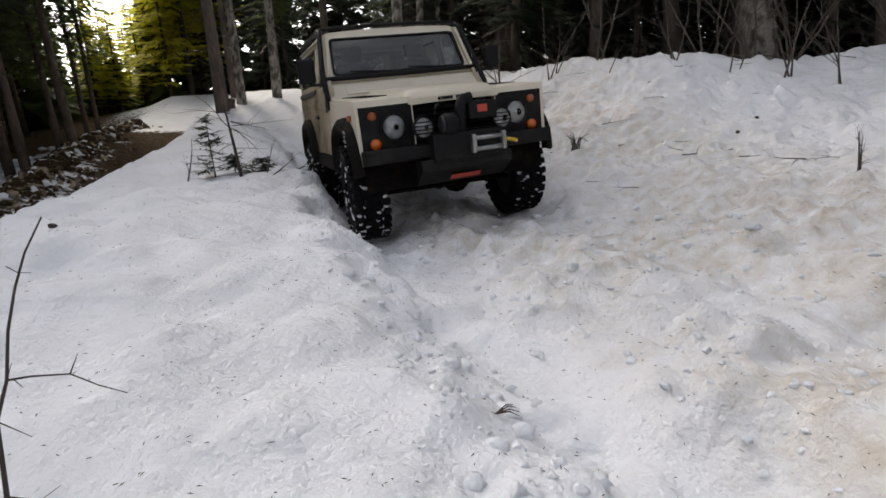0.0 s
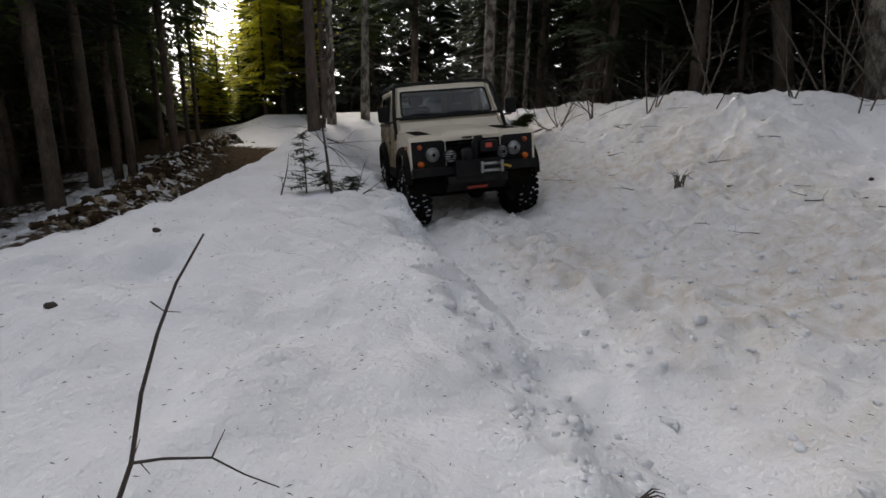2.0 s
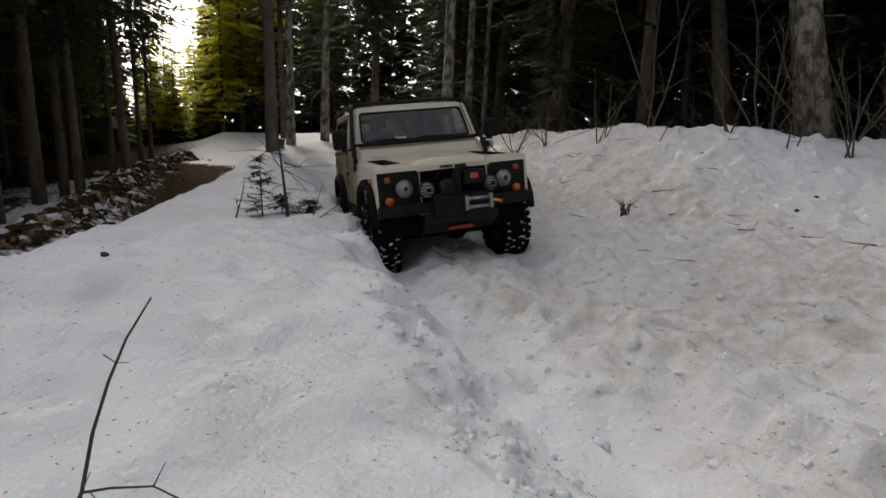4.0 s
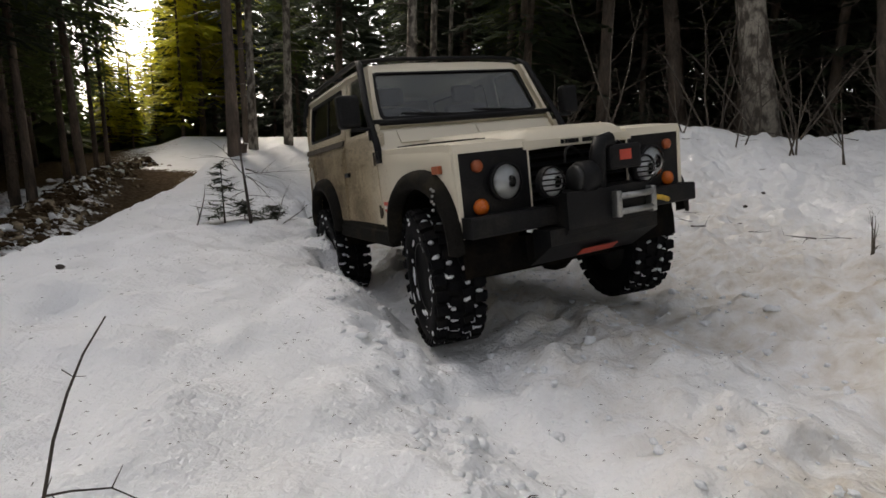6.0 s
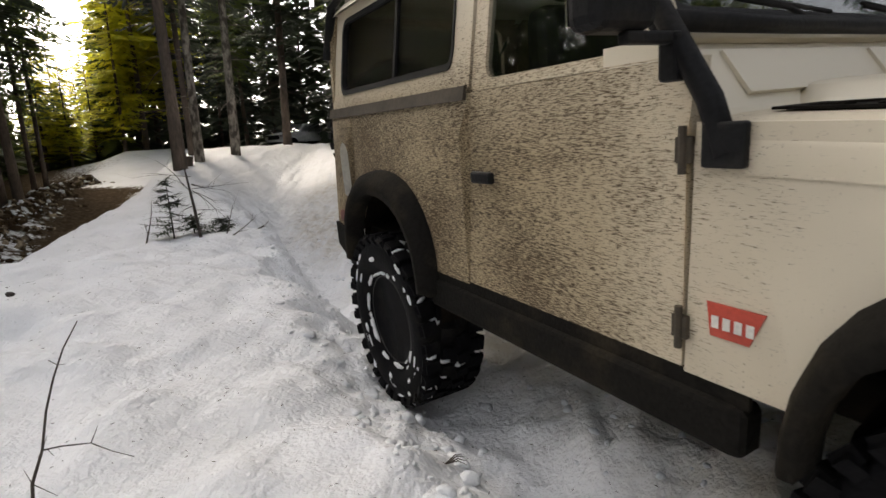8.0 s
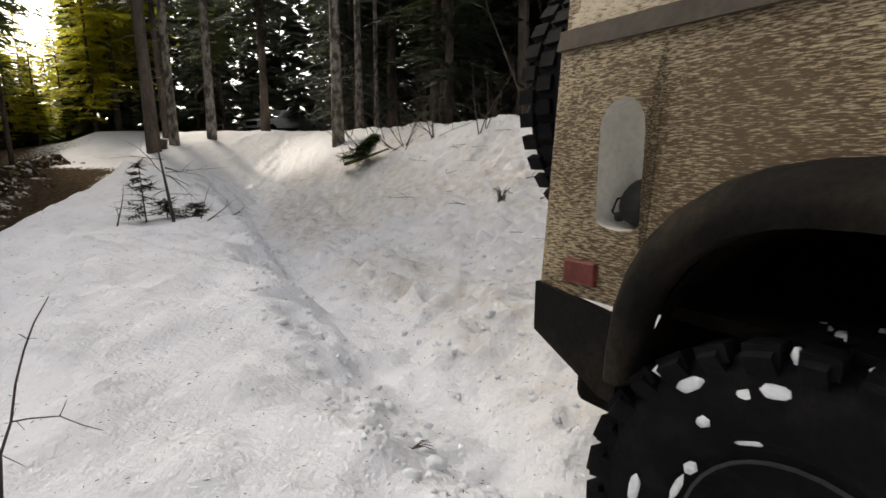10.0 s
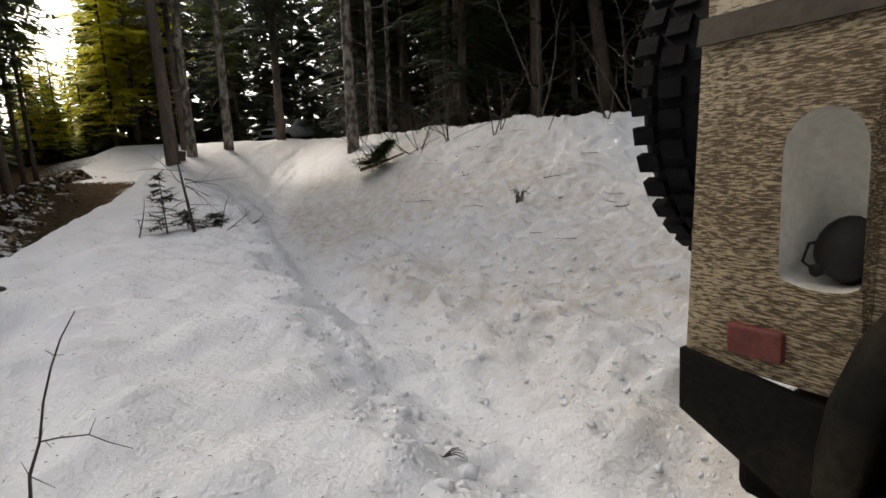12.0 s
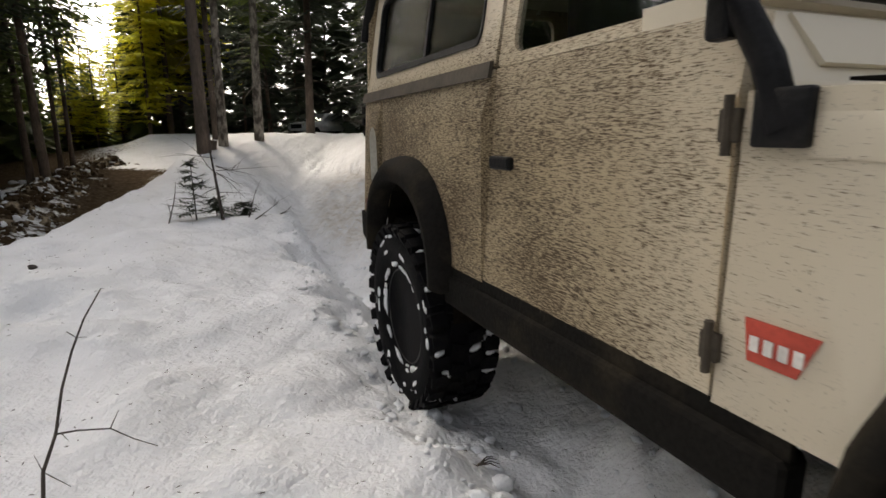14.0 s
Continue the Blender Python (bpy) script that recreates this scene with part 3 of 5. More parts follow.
def off_roader():
    car = new("off_road_vehicle")
    tagged(car, "cream off-road estate with black flares, winch bumper and muddy flanks", "off-road car")
    car.empty_display_size = 0.3
    rear_x = -3.62
    for s, tag in ((-1, "right"), (1, "left")):
        # front wing with its wheel opening
        bm = bmesh.new()
        op = arch(0.055, 0.475, 1.10, 0.60)
        poly = [(0.515, 0.80), (0.515, 1.20), (0.49, 1.262), (0.40, 1.275), (-0.53, 1.315), (-0.535, SILL), (-0.415, SILL)] + op[::-1][1:-1] + [(0.53, 0.74)]
        prism(bm, poly, side(s), side(s, 0.03))
        add_mud(part("wing", subdivided(bm, 2), PAINT, car), mud_level)
        # rounded shoulder and top of the wing
        bm = bmesh.new()
        xs = [0.515, 0.49, 0.40, 0.1, -0.2, -0.53]
        zs = [1.20, 1.262, 1.275, 1.288, 1.302, 1.315]
        sec = [(0.886, -0.10), (0.886, -0.045), (0.872, -0.014), (0.84, 0.004), (0.72, 0.010), (0.56, 0.012), (0.50, 0.0), (0.50, -0.05)]
        rows = [[bm.verts.new((x, s * y, z + d)) for y, d in sec] for x, z in zip(xs, zs)]
        for a, b in zip(rows, rows[1:]):
            for i in range(len(sec) - 1):
                bm.faces.new((a[i], a[i + 1], b[i + 1], b[i]))
        bm.faces.new(rows[0])
        add_mud(part("wing_top", bm, PAINT, car, "", True), mud_level)
        # tread plate on the wing
        bm = bmesh.new()
        prism(bm, [(0.30, 1.291), (-0.50, 1.327), (-0.50, 1.333), (0.30, 1.297)], s * 0.53, s * 0.74)
        for i in range(11):
            for j in range(3):
                x, y = 0.26 - 0.072 * i, s * (0.565 + 0.07 * j)
                box(bm, (x - 0.024, y - 0.005, 1.296 - 0.045 * (x - 0.26)), (x + 0.024, y + 0.005, 1.300 - 0.045 * (x - 0.26)), 0, Matrix.Rotation(radians(45 if (i + j) % 2 else -45), 4, "Z"))
        part("tread_plate", bm, FLARE, car, "black chequered tread plate")
        # flares
        for cx, name, top, hw in ((0.055, "front_flare", 1.15, 0.495), (-2.70, "rear_flare", 1.16, 0.635)):
            bm = bmesh.new()
            outer, inner = arch(cx, hw, top, 0.66, 18), arch(cx, hw - 0.055 if cx > 0 else hw - 0.10, top - 0.11, 0.66, 18)
            k = len(outer)
            a = [bm.verts.new((x, s * 0.882, z)) for x, z in outer]
            b = [bm.verts.new((x + (cx - x) * 0.02, s * 0.93, z - 0.012)) for x, z in outer]
            c = [bm.verts.new((x, s * 0.965, z)) for x, z in [(u[0] * 0.45 + v[0] * 0.55, u[1] * 0.45 + v[1] * 0.55) for u, v in zip(outer, inner)]]
            d = [bm.verts.new((x, s * 0.962, z)) for x, z in inner]
            e = [bm.verts.new((x, s * 0.86, z)) for x, z in inner]
            for r0, r1 in ((a, b), (b, c), (c, d), (d, e)):
                for i in range(k - 1):
                    bm.faces.new((r0[i], r0[i + 1], r1[i + 1], r1[i]))
            fl = part(name, bm, FLARE, car, "scuffed black plastic wheel-arch flare", True)
            if cx > 0:
                for bx, bz in ((0.38, 1.035), (0.405, 1.025), (0.385, 0.995), (0.37, 0.965), (0.395, 0.95), (0.375, 0.915)) if s < 0 else ():
                    bm = bmesh.new()
                    lathe(bm, [(0.0001, -0.976), (0.007, -0.974), (0.009, -0.962)], 8, (bx, 0, bz))
                    part("rivet", bm, GALV, fl, "bright rivet", True)
            # liner of the wheel well
            bm = bmesh.new()
            lin = arch(cx, hw - 0.07, top - 0.085, 0.50, 14)
            for u, v in zip(lin, lin[1:]):
                q = [bm.verts.new(p) for p in ((u[0], s * 0.86, u[1]), (v[0], s * 0.86, v[1]), (v[0], s * 0.40, v[1]), (u[0], s * 0.40, u[1]))]
                bm.faces.new(q)
            bm.faces.new([bm.verts.new((x, s * 0.40, z)) for x, z in lin])
            part("wheel_well", bm, DARK, car, "dark wheel well")
        # door: lower skin, then the window frame
        bm = bmesh.new()
        prism(bm, [(-0.545, SILL), (-0.545, 1.30), (-0.545, 1.33), (-0.56, WAIST), (-1.525, WAIST), (-1.545, 1.30), (-1.55, SILL)], side(s, 0.002), side(s, 0.05))
        door = add_mud(part("door", subdivided(bm, 2), PAINT, car, "muddy cream door"), mud_level)
        bm = bmesh.new()
        q = 5
        outer = rounded(-1.525, WAIST + 0.002, -0.60, 2.02, 0.02, q - 1)
        hole = rounded(-1.44, WAIST + 0.035, -0.69, 1.96, 0.05, q - 1)
        shear = lambda pts: [(x - 0.52 * (z - WAIST) if x > -1.0 else x, z) for x, z in pts]
        outer, hole = shear(outer), shear(hole)
        framed(bm, outer, hole, side(s, 0.004), side(s, 0.035))
        add_mud(part("door_frame", bm, PAINT, door, ""), mud_level)
        bm = bmesh.new()
        prism(bm, [((x + 1.1) * 1.02 - 1.1, (z - 1.7) * 1.02 + 1.7) for x, z in hole], side(s, 0.017), side(s, 0.022))
        part("door_glass", bm, CLEAR, door, "clear door window").visible_shadow = False
        bm = bmesh.new()
        box(bm, (-1.46, s * 0.892 - 0.012, 1.145), (-1.33, s * 0.892 + 0.022 * (1 if s > 0 else -1) + 0.0, 1.185) if s > 0 else (-1.33, s * 0.892 + 0.012, 1.185), 0.008)
        part("handle", bm, BLACK, door, "black door handle")
        for hz in (0.865, 1.26):
            bm = bmesh.new()
            box(bm, (-0.565, s * 0.89 - 0.008, hz - 0.028), (-0.525, s * 0.89 + 0.008, hz + 0.028), 0.004)
            tube(bm, [(-0.545, s * 0.898, hz - 0.05), (-0.545, s * 0.898, hz + 0.05)], 0.009, 8)
            part("hinge", bm, TRIM, door, "mud-caked door hinge")
        # quarter panel with the rear wheel opening, filler on the right
        bm = bmesh.new()
        op = arch(-2.70, 0.585, 1.10, 0.60)
        fx0, fx1, fz0, fz1 = -3.425, -3.275, 0.99, 1.29
        poly = [(-1.56, SILL), (-1.555, 1.30), (-1.535, WAIST), (-3.26, WAIST)] + ([(-3.26, 0.80)] if s < 0 else [(-3.61, WAIST), (-3.62, 1.3), (-3.62, 0.81), (-3.30, 0.81)]) + [(-3.29, 0.72)] + op[1:-1][::-1] + [(-2.15, SILL)]
        prism(bm, poly, side(s), side(s, 0.03))
        add_mud(part("quarter_panel", subdivided(bm, 2), PAINT, car, "mud-sprayed rear quarter"), mud_level)
        if s < 0:
            bm = bmesh.new()
            hole = rounded(fx0, fz0, fx1, fz1, 0.072, 4)
            lowr = [(x, z if z > 1.15 else fz0 + (z - fz0) * 0.3) for x, z in hole]
            outer = rounded(-3.625, 0.81, -3.26, WAIST, 0.004, 4)
            framed(bm, outer, lowr, side(s), side(s, 0.03))
            add_mud(part("rear_corner", subdivided(bm, 1), PAINT, car, "mud-sprayed rear corner"), mud_level)
            bm = bmesh.new()
            k = len(lowr)
            rim = [bm.verts.new((x, s * 0.884, z)) for x, z in lowr]
            mid = [bm.verts.new((-3.345 + (x + 3.345) * 0.95, s * 0.83, 1.12 + (z - 1.12) * 0.97)) for x, z in lowr]
            deep = [bm.verts.new((-3.335 + (x + 3.335) * 0.75, s * (0.80 if z > 1.15 else 0.74), 1.09 + (z - 1.09) * 0.8)) for x, z in lowr]
            for r0, r1 in ((rim, mid), (mid, deep)):
                for i in range(k):
                    bm.faces.new((r0[i], r0[(i + 1) % k], r1[(i + 1) % k], r1[i]))
            bm.faces.new(deep)
            pocket = part("filler_pocket", bm, FILLER, car, "pale recessed fuel filler pocket", True)
            bm = bmesh.new()
            lathe(bm, [(0.0001, 0.0), (0.046, 0.004), (0.056, 0.012), (0.056, 0.045), (0.044, 0.05), (0.044, 0.09)], 18)
            bm.transform(Matrix.Translation((-3.33, -0.85, 1.065)) @ Matrix.Rotation(radians(-25), 4, "X"))
            part("filler_cap", bm, BLACK, pocket, "black filler cap", True)
            bm = bmesh.new()
            tube(bm, [(-3.36, -0.835, 1.07), (-3.395, -0.84, 1.06), (-3.40, -0.85, 1.03), (-3.375, -0.86, 1.02), (-3.36, -0.858, 1.03)], 0.003, 5)
            lathe(bm, [(0.0001, 0.0), (0.012, 0.002), (0.012, 0.02)], 8, (-3.37, -0.865, 1.02))
            part("cap_chain", bm, BLACK, pocket, "thin cap tether", True)
        # body behind: side windows above the waist
        bm = bmesh.new()
        outer, hole = rounded(-3.60, WAIST + 0.004, -1.54, 2.02, 0.02, 4), rounded(-3.45, 1.545, -1.78, 1.93, 0.07, 4)
        framed(bm, outer, hole, side(s, 0.0), side(s, 0.03))
        add_mud(part("upper_side", subdivided(bm, 1), PAINT, car, "cream window surround"), mud_level)
        bm = bmesh.new()
        framed(bm, rounded(-3.455, 1.54, -1.775, 1.935, 0.075, 4), rounded(-3.43, 1.565, -1.80, 1.91, 0.055, 4), side(s, -0.006), side(s, 0.03))
        part("window_seal", bm, BLACK, car, "black rubber window seal")
        bm = bmesh.new()
        prism(bm, rounded(-3.45, 1.545, -1.78, 1.93, 0.07, 4), side(s, 0.014), side(s, 0.019))
        pane = part("side_window", bm, SMOKED, car, "dusty sliding side window")
        pane.visible_shadow = False
        bm = bmesh.new()
        prism(bm, [(-2.60, 1.55), (-2.57, 1.55), (-2.57, 1.925), (-2.60, 1.925)], side(s, 0.004), side(s, 0.026))
        part("window_bar", bm, BLACK, pane, "")
        # waist moulding, sill rail, mud flap
        bm = bmesh.new()
        prism(bm, [(-1.55, 1.425), (-1.55, 1.475), (-3.625, 1.475), (-3.625, 1.425)], side(s, -0.014), side(s, 0.0))
        part("waist_moulding", bm, TRIM, car, "dirty waist moulding")
        bm = bmesh.new()
        box(bm, (-2.14, s * 0.86 - 0.04, 0.60), (-0.47, s * 0.86 + 0.04, 0.72), 0.015)
        box(bm, (-2.14, s * 0.875 - 0.008, 0.715), (-0.47, s * 0.875 + 0.008, 0.765), 0.003)
        part("sill_rail", bm, FLARE, car, "black steel rock slider")
        bm = bmesh.new()
        prism(bm, [(-3.63, 0.825), (-3.29, 0.79), (-3.31, 0.58), (-3.36, 0.58), (-3.63, 0.69)], s * 0.88, s * 0.90)
        part("corner_guard", bm, FLARE, car, "black chequer-plate corner guard")
        bm = bmesh.new()
        box(bm, (-3.52, s * 0.888 - 0.012, 0.845), (-3.405, s * 0.888 + 0.012, 0.905), 0.006)
        part("side_reflector", bm, RED_LENS, car, "dirty red side reflector")
        bm = bmesh.new()
        box(bm, (0.275, s * 0.893 - 0.012, 1.112), (0.38, s * 0.893 + 0.012, 1.160), 0.006)
        part("side_marker", bm, ORANGE_DULL, car, "orange side marker lamp")
        for tz in (0.92, 1.05):
            bm = bmesh.new()
            lathe(bm, [(0.045, 0.02), (0.045, -0.02), (0.03, -0.035), (0.0001, -0.04)], 18, (-3.63, s * 0.78, tz), axis="x")
            part("tail_lamp", bm, RED_LENS if tz < 1 else ORANGE_DULL, car, "round tail lamp", True)
        # black headlamp panel with its lamps
        bm = bmesh.new()
        prism(bm, [(0.0, 0.0)] * 0 or [(x, z) for x, z in ((0.50, 0.815), (0.527, 0.815), (0.527, 1.215), (0.50, 1.215))], s * 0.395, s * 0.855)
        part("headlamp_panel", bm, BLACK, car, "matt black headlamp surround")
        bm = bmesh.new()
        box(bm, (0.515, s * 0.87 - 0.016, 0.80), (0.532, s * 0.87 + 0.016, 1.235), 0.006)
        box(bm, (0.515, s * 0.39 - 0.006, 0.82), (0.532, s * 0.39 + 0.006, 1.215), 0.003)
        prism(bm, [(0.50, 1.212), (0.534, 1.212), (0.52, 1.262), (0.46, 1.27)], s * 0.395, s * 0.884)
        prism(bm, [(0.50, 0.79), (0.532, 0.79), (0.532, 0.818), (0.50, 0.818)], s * 0.395, s * 0.884)
        add_mud(part("front_edge", bm, PAINT, car, "cream edge of the front panel"), lambda x, z: 0.0)
        lamp("headlamp", car, (0.566, s * 0.575, 1.03), 0.100, "round sealed-beam headlamp")
        bm = bmesh.new()
        lathe(bm, [(0.047, -0.02), (0.047, 0.012), (0.03, 0.03), (0.0001, 0.035)], 20, (0.532, s * 0.742, 0.905), axis="x")
        part("indicator", bm, AMBER, car, "amber indicator", True)
        bm = bmesh.new()
        lathe(bm, [(0.035, -0.02), (0.035, 0.012), (0.022, 0.026), (0.0001, 0.03)], 18, (0.532, s * 0.745, 1.135), axis="x")
        part("side_light", bm, ORANGE_DULL, car, "small orange side light", True)
        # roll cage tube beside the windscreen and along the roof
        bm = bmesh.new()
        tube(bm, [(-0.455, s * 0.885, 1.25), (-0.50, s * 0.878, 1.36), (-0.69, s * 0.865, 1.60), (-0.93, s * 0.80, 2.02), (-1.02, s * 0.775, 2.115), (-1.20, s * 0.76, 2.155), (-3.40, s * 0.76, 2.15), (-3.58, s * 0.78, 2.07), (-3.62, s * 0.83, 1.75)], 0.027, 10)
        box(bm, (-0.50, s * 0.893 - 0.012, 1.225), (-0.41, s * 0.893 + 0.012, 1.315), 0.006)
        part("cage_tube", bm, BLACK, car, "black roll-cage tube", True)
        # mirror
        bm = bmesh.new()
        box(bm, (-0.66, s * 1.03 - 0.085, 1.50), (-0.56, s * 1.03 + 0.085, 1.74), 0.03, None, 3)
        box(bm, (-0.60, s * 0.95 - 0.08, 1.475), (-0.57, s * 0.95 + 0.08, 1.50), 0.006)
        box(bm, (-0.61, s * 0.88 - 0.02, 1.40), (-0.56, s * 0.88 + 0.02, 1.50), 0.01)
        mir = part("door_mirror", bm, BLACK, car, "black door mirror on an arm", False)
        bm = bmesh.new()
        box(bm, (-0.666, s * 1.03 - 0.07, 1.52), (-0.661, s * 1.03 + 0.07, 1.72))
        part("mirror_glass", bm, CHROME, mir, "mirror glass")
        # lamp on the bumper with a wire guard
        lamp("driving_lamp", car, (0.70, s * 0.36, 1.00), 0.082, "driving lamp with a bar guard", 0.0)
        bm = bmesh.new()
        lathe(bm, [(0.0001, -0.10), (0.05, -0.09), (0.088, -0.02), (0.09, 0.0)], 20, (0.695, s * 0.36, 1.00), axis="x")
        part("lamp_body", bm, BLACK, car, "black lamp housing", True)
        bm = bmesh.new()
        for dz in (-0.045, -0.015, 0.015, 0.045):
            hw = math.sqrt(0.085 ** 2 - dz ** 2)
            tube(bm, [(0.705, s * 0.36 - hw, 1.0 + dz), (0.74, s * 0.36, 1.0 + dz), (0.705, s * 0.36 + hw, 1.0 + dz)], 0.005, 6)
        part("lamp_guard", bm, BLACK, car, "black bar guard", True)
        # seat
        bm = bmesh.new()
        box(bm, (-1.42, s * 0.38 - 0.22, 1.05), (-0.95, s * 0.38 + 0.22, 1.22), 0.05)
        box(bm, (-1.52, s * 0.38 - 0.22, 1.15), (-1.38, s * 0.38 + 0.22, 1.72), 0.05)
        box(bm, (-1.50, s * 0.38 - 0.12, 1.74), (-1.41, s * 0.38 + 0.12, 1.90), 0.03)
        part("seat", bm, INSIDE, car, "dark front seat")

    # bonnet: a raised centre that slopes to the front
    bm = bmesh.new()
    nx, ny = 22, 24
    grid = []
    for i in range(nx + 1):
        u = i / nx
        x = 0.525 - 1.08 * u
        row = []
        for j in range(ny + 1):
            y = -0.50 + 1.0 * j / ny
            half = 0.40 + 0.06 * u
            up = 1 / (1 + math.exp((abs(y) - half) / 0.018))
            front = min(1.0, u / 0.10)
            z = 1.262 + 0.055 * u + (0.058 + 0.012 * u) * up * (front ** 0.5) - 0.03 * (1 - front) ** 2 - 0.012 * (y / 0.5) ** 2
            row.append(bm.verts.new((x, y, z)))
        grid.append(row)
    for a, b in zip(grid, grid[1:]):
        for j in range(ny):
            bm.faces.new((a[j], a[j + 1], b[j + 1], b[j]))
    ext = bmesh.ops.extrude_edge_only(bm, edges=[e for e in bm.edges if e.is_boundary])
    for v in [g for g in ext["geom"] if isinstance(g, bmesh.types.BMVert)]:
        v.co.z -= 0.035
    bonnet = add_mud(part("bonnet", bm, PAINT, car, "cream bonnet with a raised centre", True), lambda x, z: 0.0)
    bm = bmesh.new()
    prism(bm, [(0.50, 1.195), (0.540, 1.195), (0.538, 1.245), (0.50, 1.248)], -0.42, 0.42)
    lip = add_mud(part("bonnet_lip", bm, PAINT, car, "cream strip above the grille"), lambda x, z: 0.0)
    y = 0.125
    for k, wd in enumerate((0.022, 0.024, 0.026, 0.024, 0.0, 0.024, 0.026, 0.024, 0.022, 0.024)):
        if wd:
            bm = bmesh.new()
            box(bm, (0.5385, y - wd, 1.208), (0.5425, y, 1.234))
            part("badge_bar", bm, BLACK, lip, "plain dark badge bar")
        y -= 0.028
    # grille
    bm = bmesh.new()
    box(bm, (0.44, -0.39, 0.80), (0.46, 0.39, 1.20))
    grille = part("grille", bm, DARK, car, "black slatted grille")
    for k in range(7):
        bm = bmesh.new()
        prism(bm, [(0.465, 0.85 + 0.05 * k), (0.51, 0.835 + 0.05 * k), (0.515, 0.842 + 0.05 * k), (0.47, 0.865 + 0.05 * k)], -0.385, 0.385)
        part("grille_slat", bm, BLACK, grille)
    # bumper, winch and its fittings
    bm = bmesh.new()
    prism(bm, [(0.53, 0.745), (0.635, 0.745), (0.645, 0.755), (0.645, 0.852), (0.635, 0.862), (0.53, 0.862)], -0.875, 0.875)
    bump = part("bumper", bm, BLACK, car, "heavy black steel winch bumper")
    bm = bmesh.new()
    prism(bm, [(0.56, 0.62), (0.70, 0.66), (0.75, 0.72), (0.75, 0.93), (0.62, 0.94), (0.56, 0.90)], -0.31, 0.33)
    prism(bm, [(0.40, 0.50), (0.50, 0.50), (0.72, 0.64), (0.72, 0.73), (0.56, 0.73)], -0.42, 0.42)
    part("winch_cradle", bm, BLACK, bump, "black winch cradle and skid plate")
    bm = bmesh.new()
    prism(bm, [(0.60, 0.535), (0.655, 0.575), (0.660, 0.571), (0.605, 0.531)], -0.14, 0.14)
    part("front_tag", bm, RED, bump, "red name tag")
    bm = bmesh.new()
    box(bm, (0.74, 0.02, 0.745), (0.80, 0.06, 0.90), 0.008)
    box(bm, (0.74, 0.30, 0.745), (0.80, 0.34, 0.90), 0.008)
    tube(bm, [(0.785, 0.05, 0.775), (0.785, 0.31, 0.775)], 0.02, 10)
    tube(bm, [(0.785, 0.05, 0.865), (0.785, 0.31, 0.865)], 0.02, 10)
    part("roller_fairlead", bm, GALV, bump, "grey steel roller fairlead", True)
    bm = bmesh.new()
    tube(bm, [(0.77, 0.33, 0.83), (0.80, 0.38, 0.82), (0.79, 0.44, 0.80)], 0.016, 8)
    part("winch_hook", bm, YELLOW, bump, "yellow strap on the winch hook", True)
    bm = bmesh.new()
    tube(bm, [(0.70, -0.03, 0.90), (0.71, -0.03, 1.13), (0.70, 0.0, 1.19), (0.70, 0.08, 1.20)], 0.048, 10)
    lathe(bm, [(0.0001, -0.20), (0.085, -0.195), (0.095, -0.17), (0.095, -0.09), (0.085, -0.075), (0.0001, -0.07)], 22, (0.70, 0, 1.00))
    part("winch_motor", bm, BLACK, bump, "black winch motor and cable elbow", True)
    bm = bmesh.new()
    lathe(bm, [(0.06, -0.215), (0.078, -0.205), (0.078, -0.195), (0.06, -0.19)], 22, (0.70, 0, 1.00))
    for k in range(14):
        a = 2 * math.pi * k / 14
        box(bm, (0.70 + 0.05 * math.cos(a) - 0.006, -0.212, 1.00 + 0.05 * math.sin(a) - 0.006), (0.70 + 0.05 * math.cos(a) + 0.006, -0.196, 1.00 + 0.05 * math.sin(a) + 0.006))
    part("winch_end", bm, RIM, bump, "ribbed winch end plate", True)
    bm = bmesh.new()
    box(bm, (0.62, 0.04, 1.02), (0.74, 0.30, 1.17), 0.02)
    ctrl = part("winch_box", bm, BLACK, bump, "black winch control box")
    bm = bmesh.new()
    box(bm, (0.739, 0.115, 1.075), (0.744, 0.205, 1.135))
    part("box_sticker", bm, RED, ctrl, "small red sticker")
    bm = bmesh.new()
    for y0 in (-0.25, -0.05, 0.12):
        tube(bm, [(0.68, y0, 1.10), (0.66, y0 + 0.03, 1.17), (0.60, y0 + 0.12, 1.19), (0.62, y0 + 0.2, 1.12)], 0.008, 6)
    part("winch_cables", bm, BLACK, bump, "loose black winch cables", True)
    # scuttle, windscreen
    bm = bmesh.new()
    prism(bm, [(-0.52, 1.31), (-0.535, 1.335), (-0.64, 1.47), (-0.72, 1.50), (-0.85, 1.50), (-0.85, 1.25), (-0.52, 1.25)], -0.835, 0.835)
    sc = add_mud(part("scuttle", bm, PAINT, car, "cream scuttle panel"), lambda x, z: 0.0)
    for s in (-1, 1):
        bm = bmesh.new()
        q = [(-0.555, 1.362), (-0.635, 1.463), (-0.627, 1.468), (-0.545, 1.368)]
        prism(bm, q, s * 0.05, s * 0.66)
        add_mud(part("vent_flap", bm, PAINT, sc, "cream ventilator flap"), lambda x, z: 0.0)
    tilt = Matrix.Translation((-0.70, 0, 1.50)) @ Matrix.Rotation(radians(-31), 4, "Y")
    up_poly = lambda w0, w1, h0, h1, r=0.05: [(y * (w0 + (w1 - w0) * (z - h0) / (h1 - h0)) / w0, z) for y, z in rounded(-w0, h0, w0, h1, r, 4)]
    bm = bmesh.new()
    framed(bm, up_poly(0.83, 0.77, -0.01, 0.60, 0.03), up_poly(0.745, 0.70, 0.055, 0.52, 0.06), -0.03, 0.02)
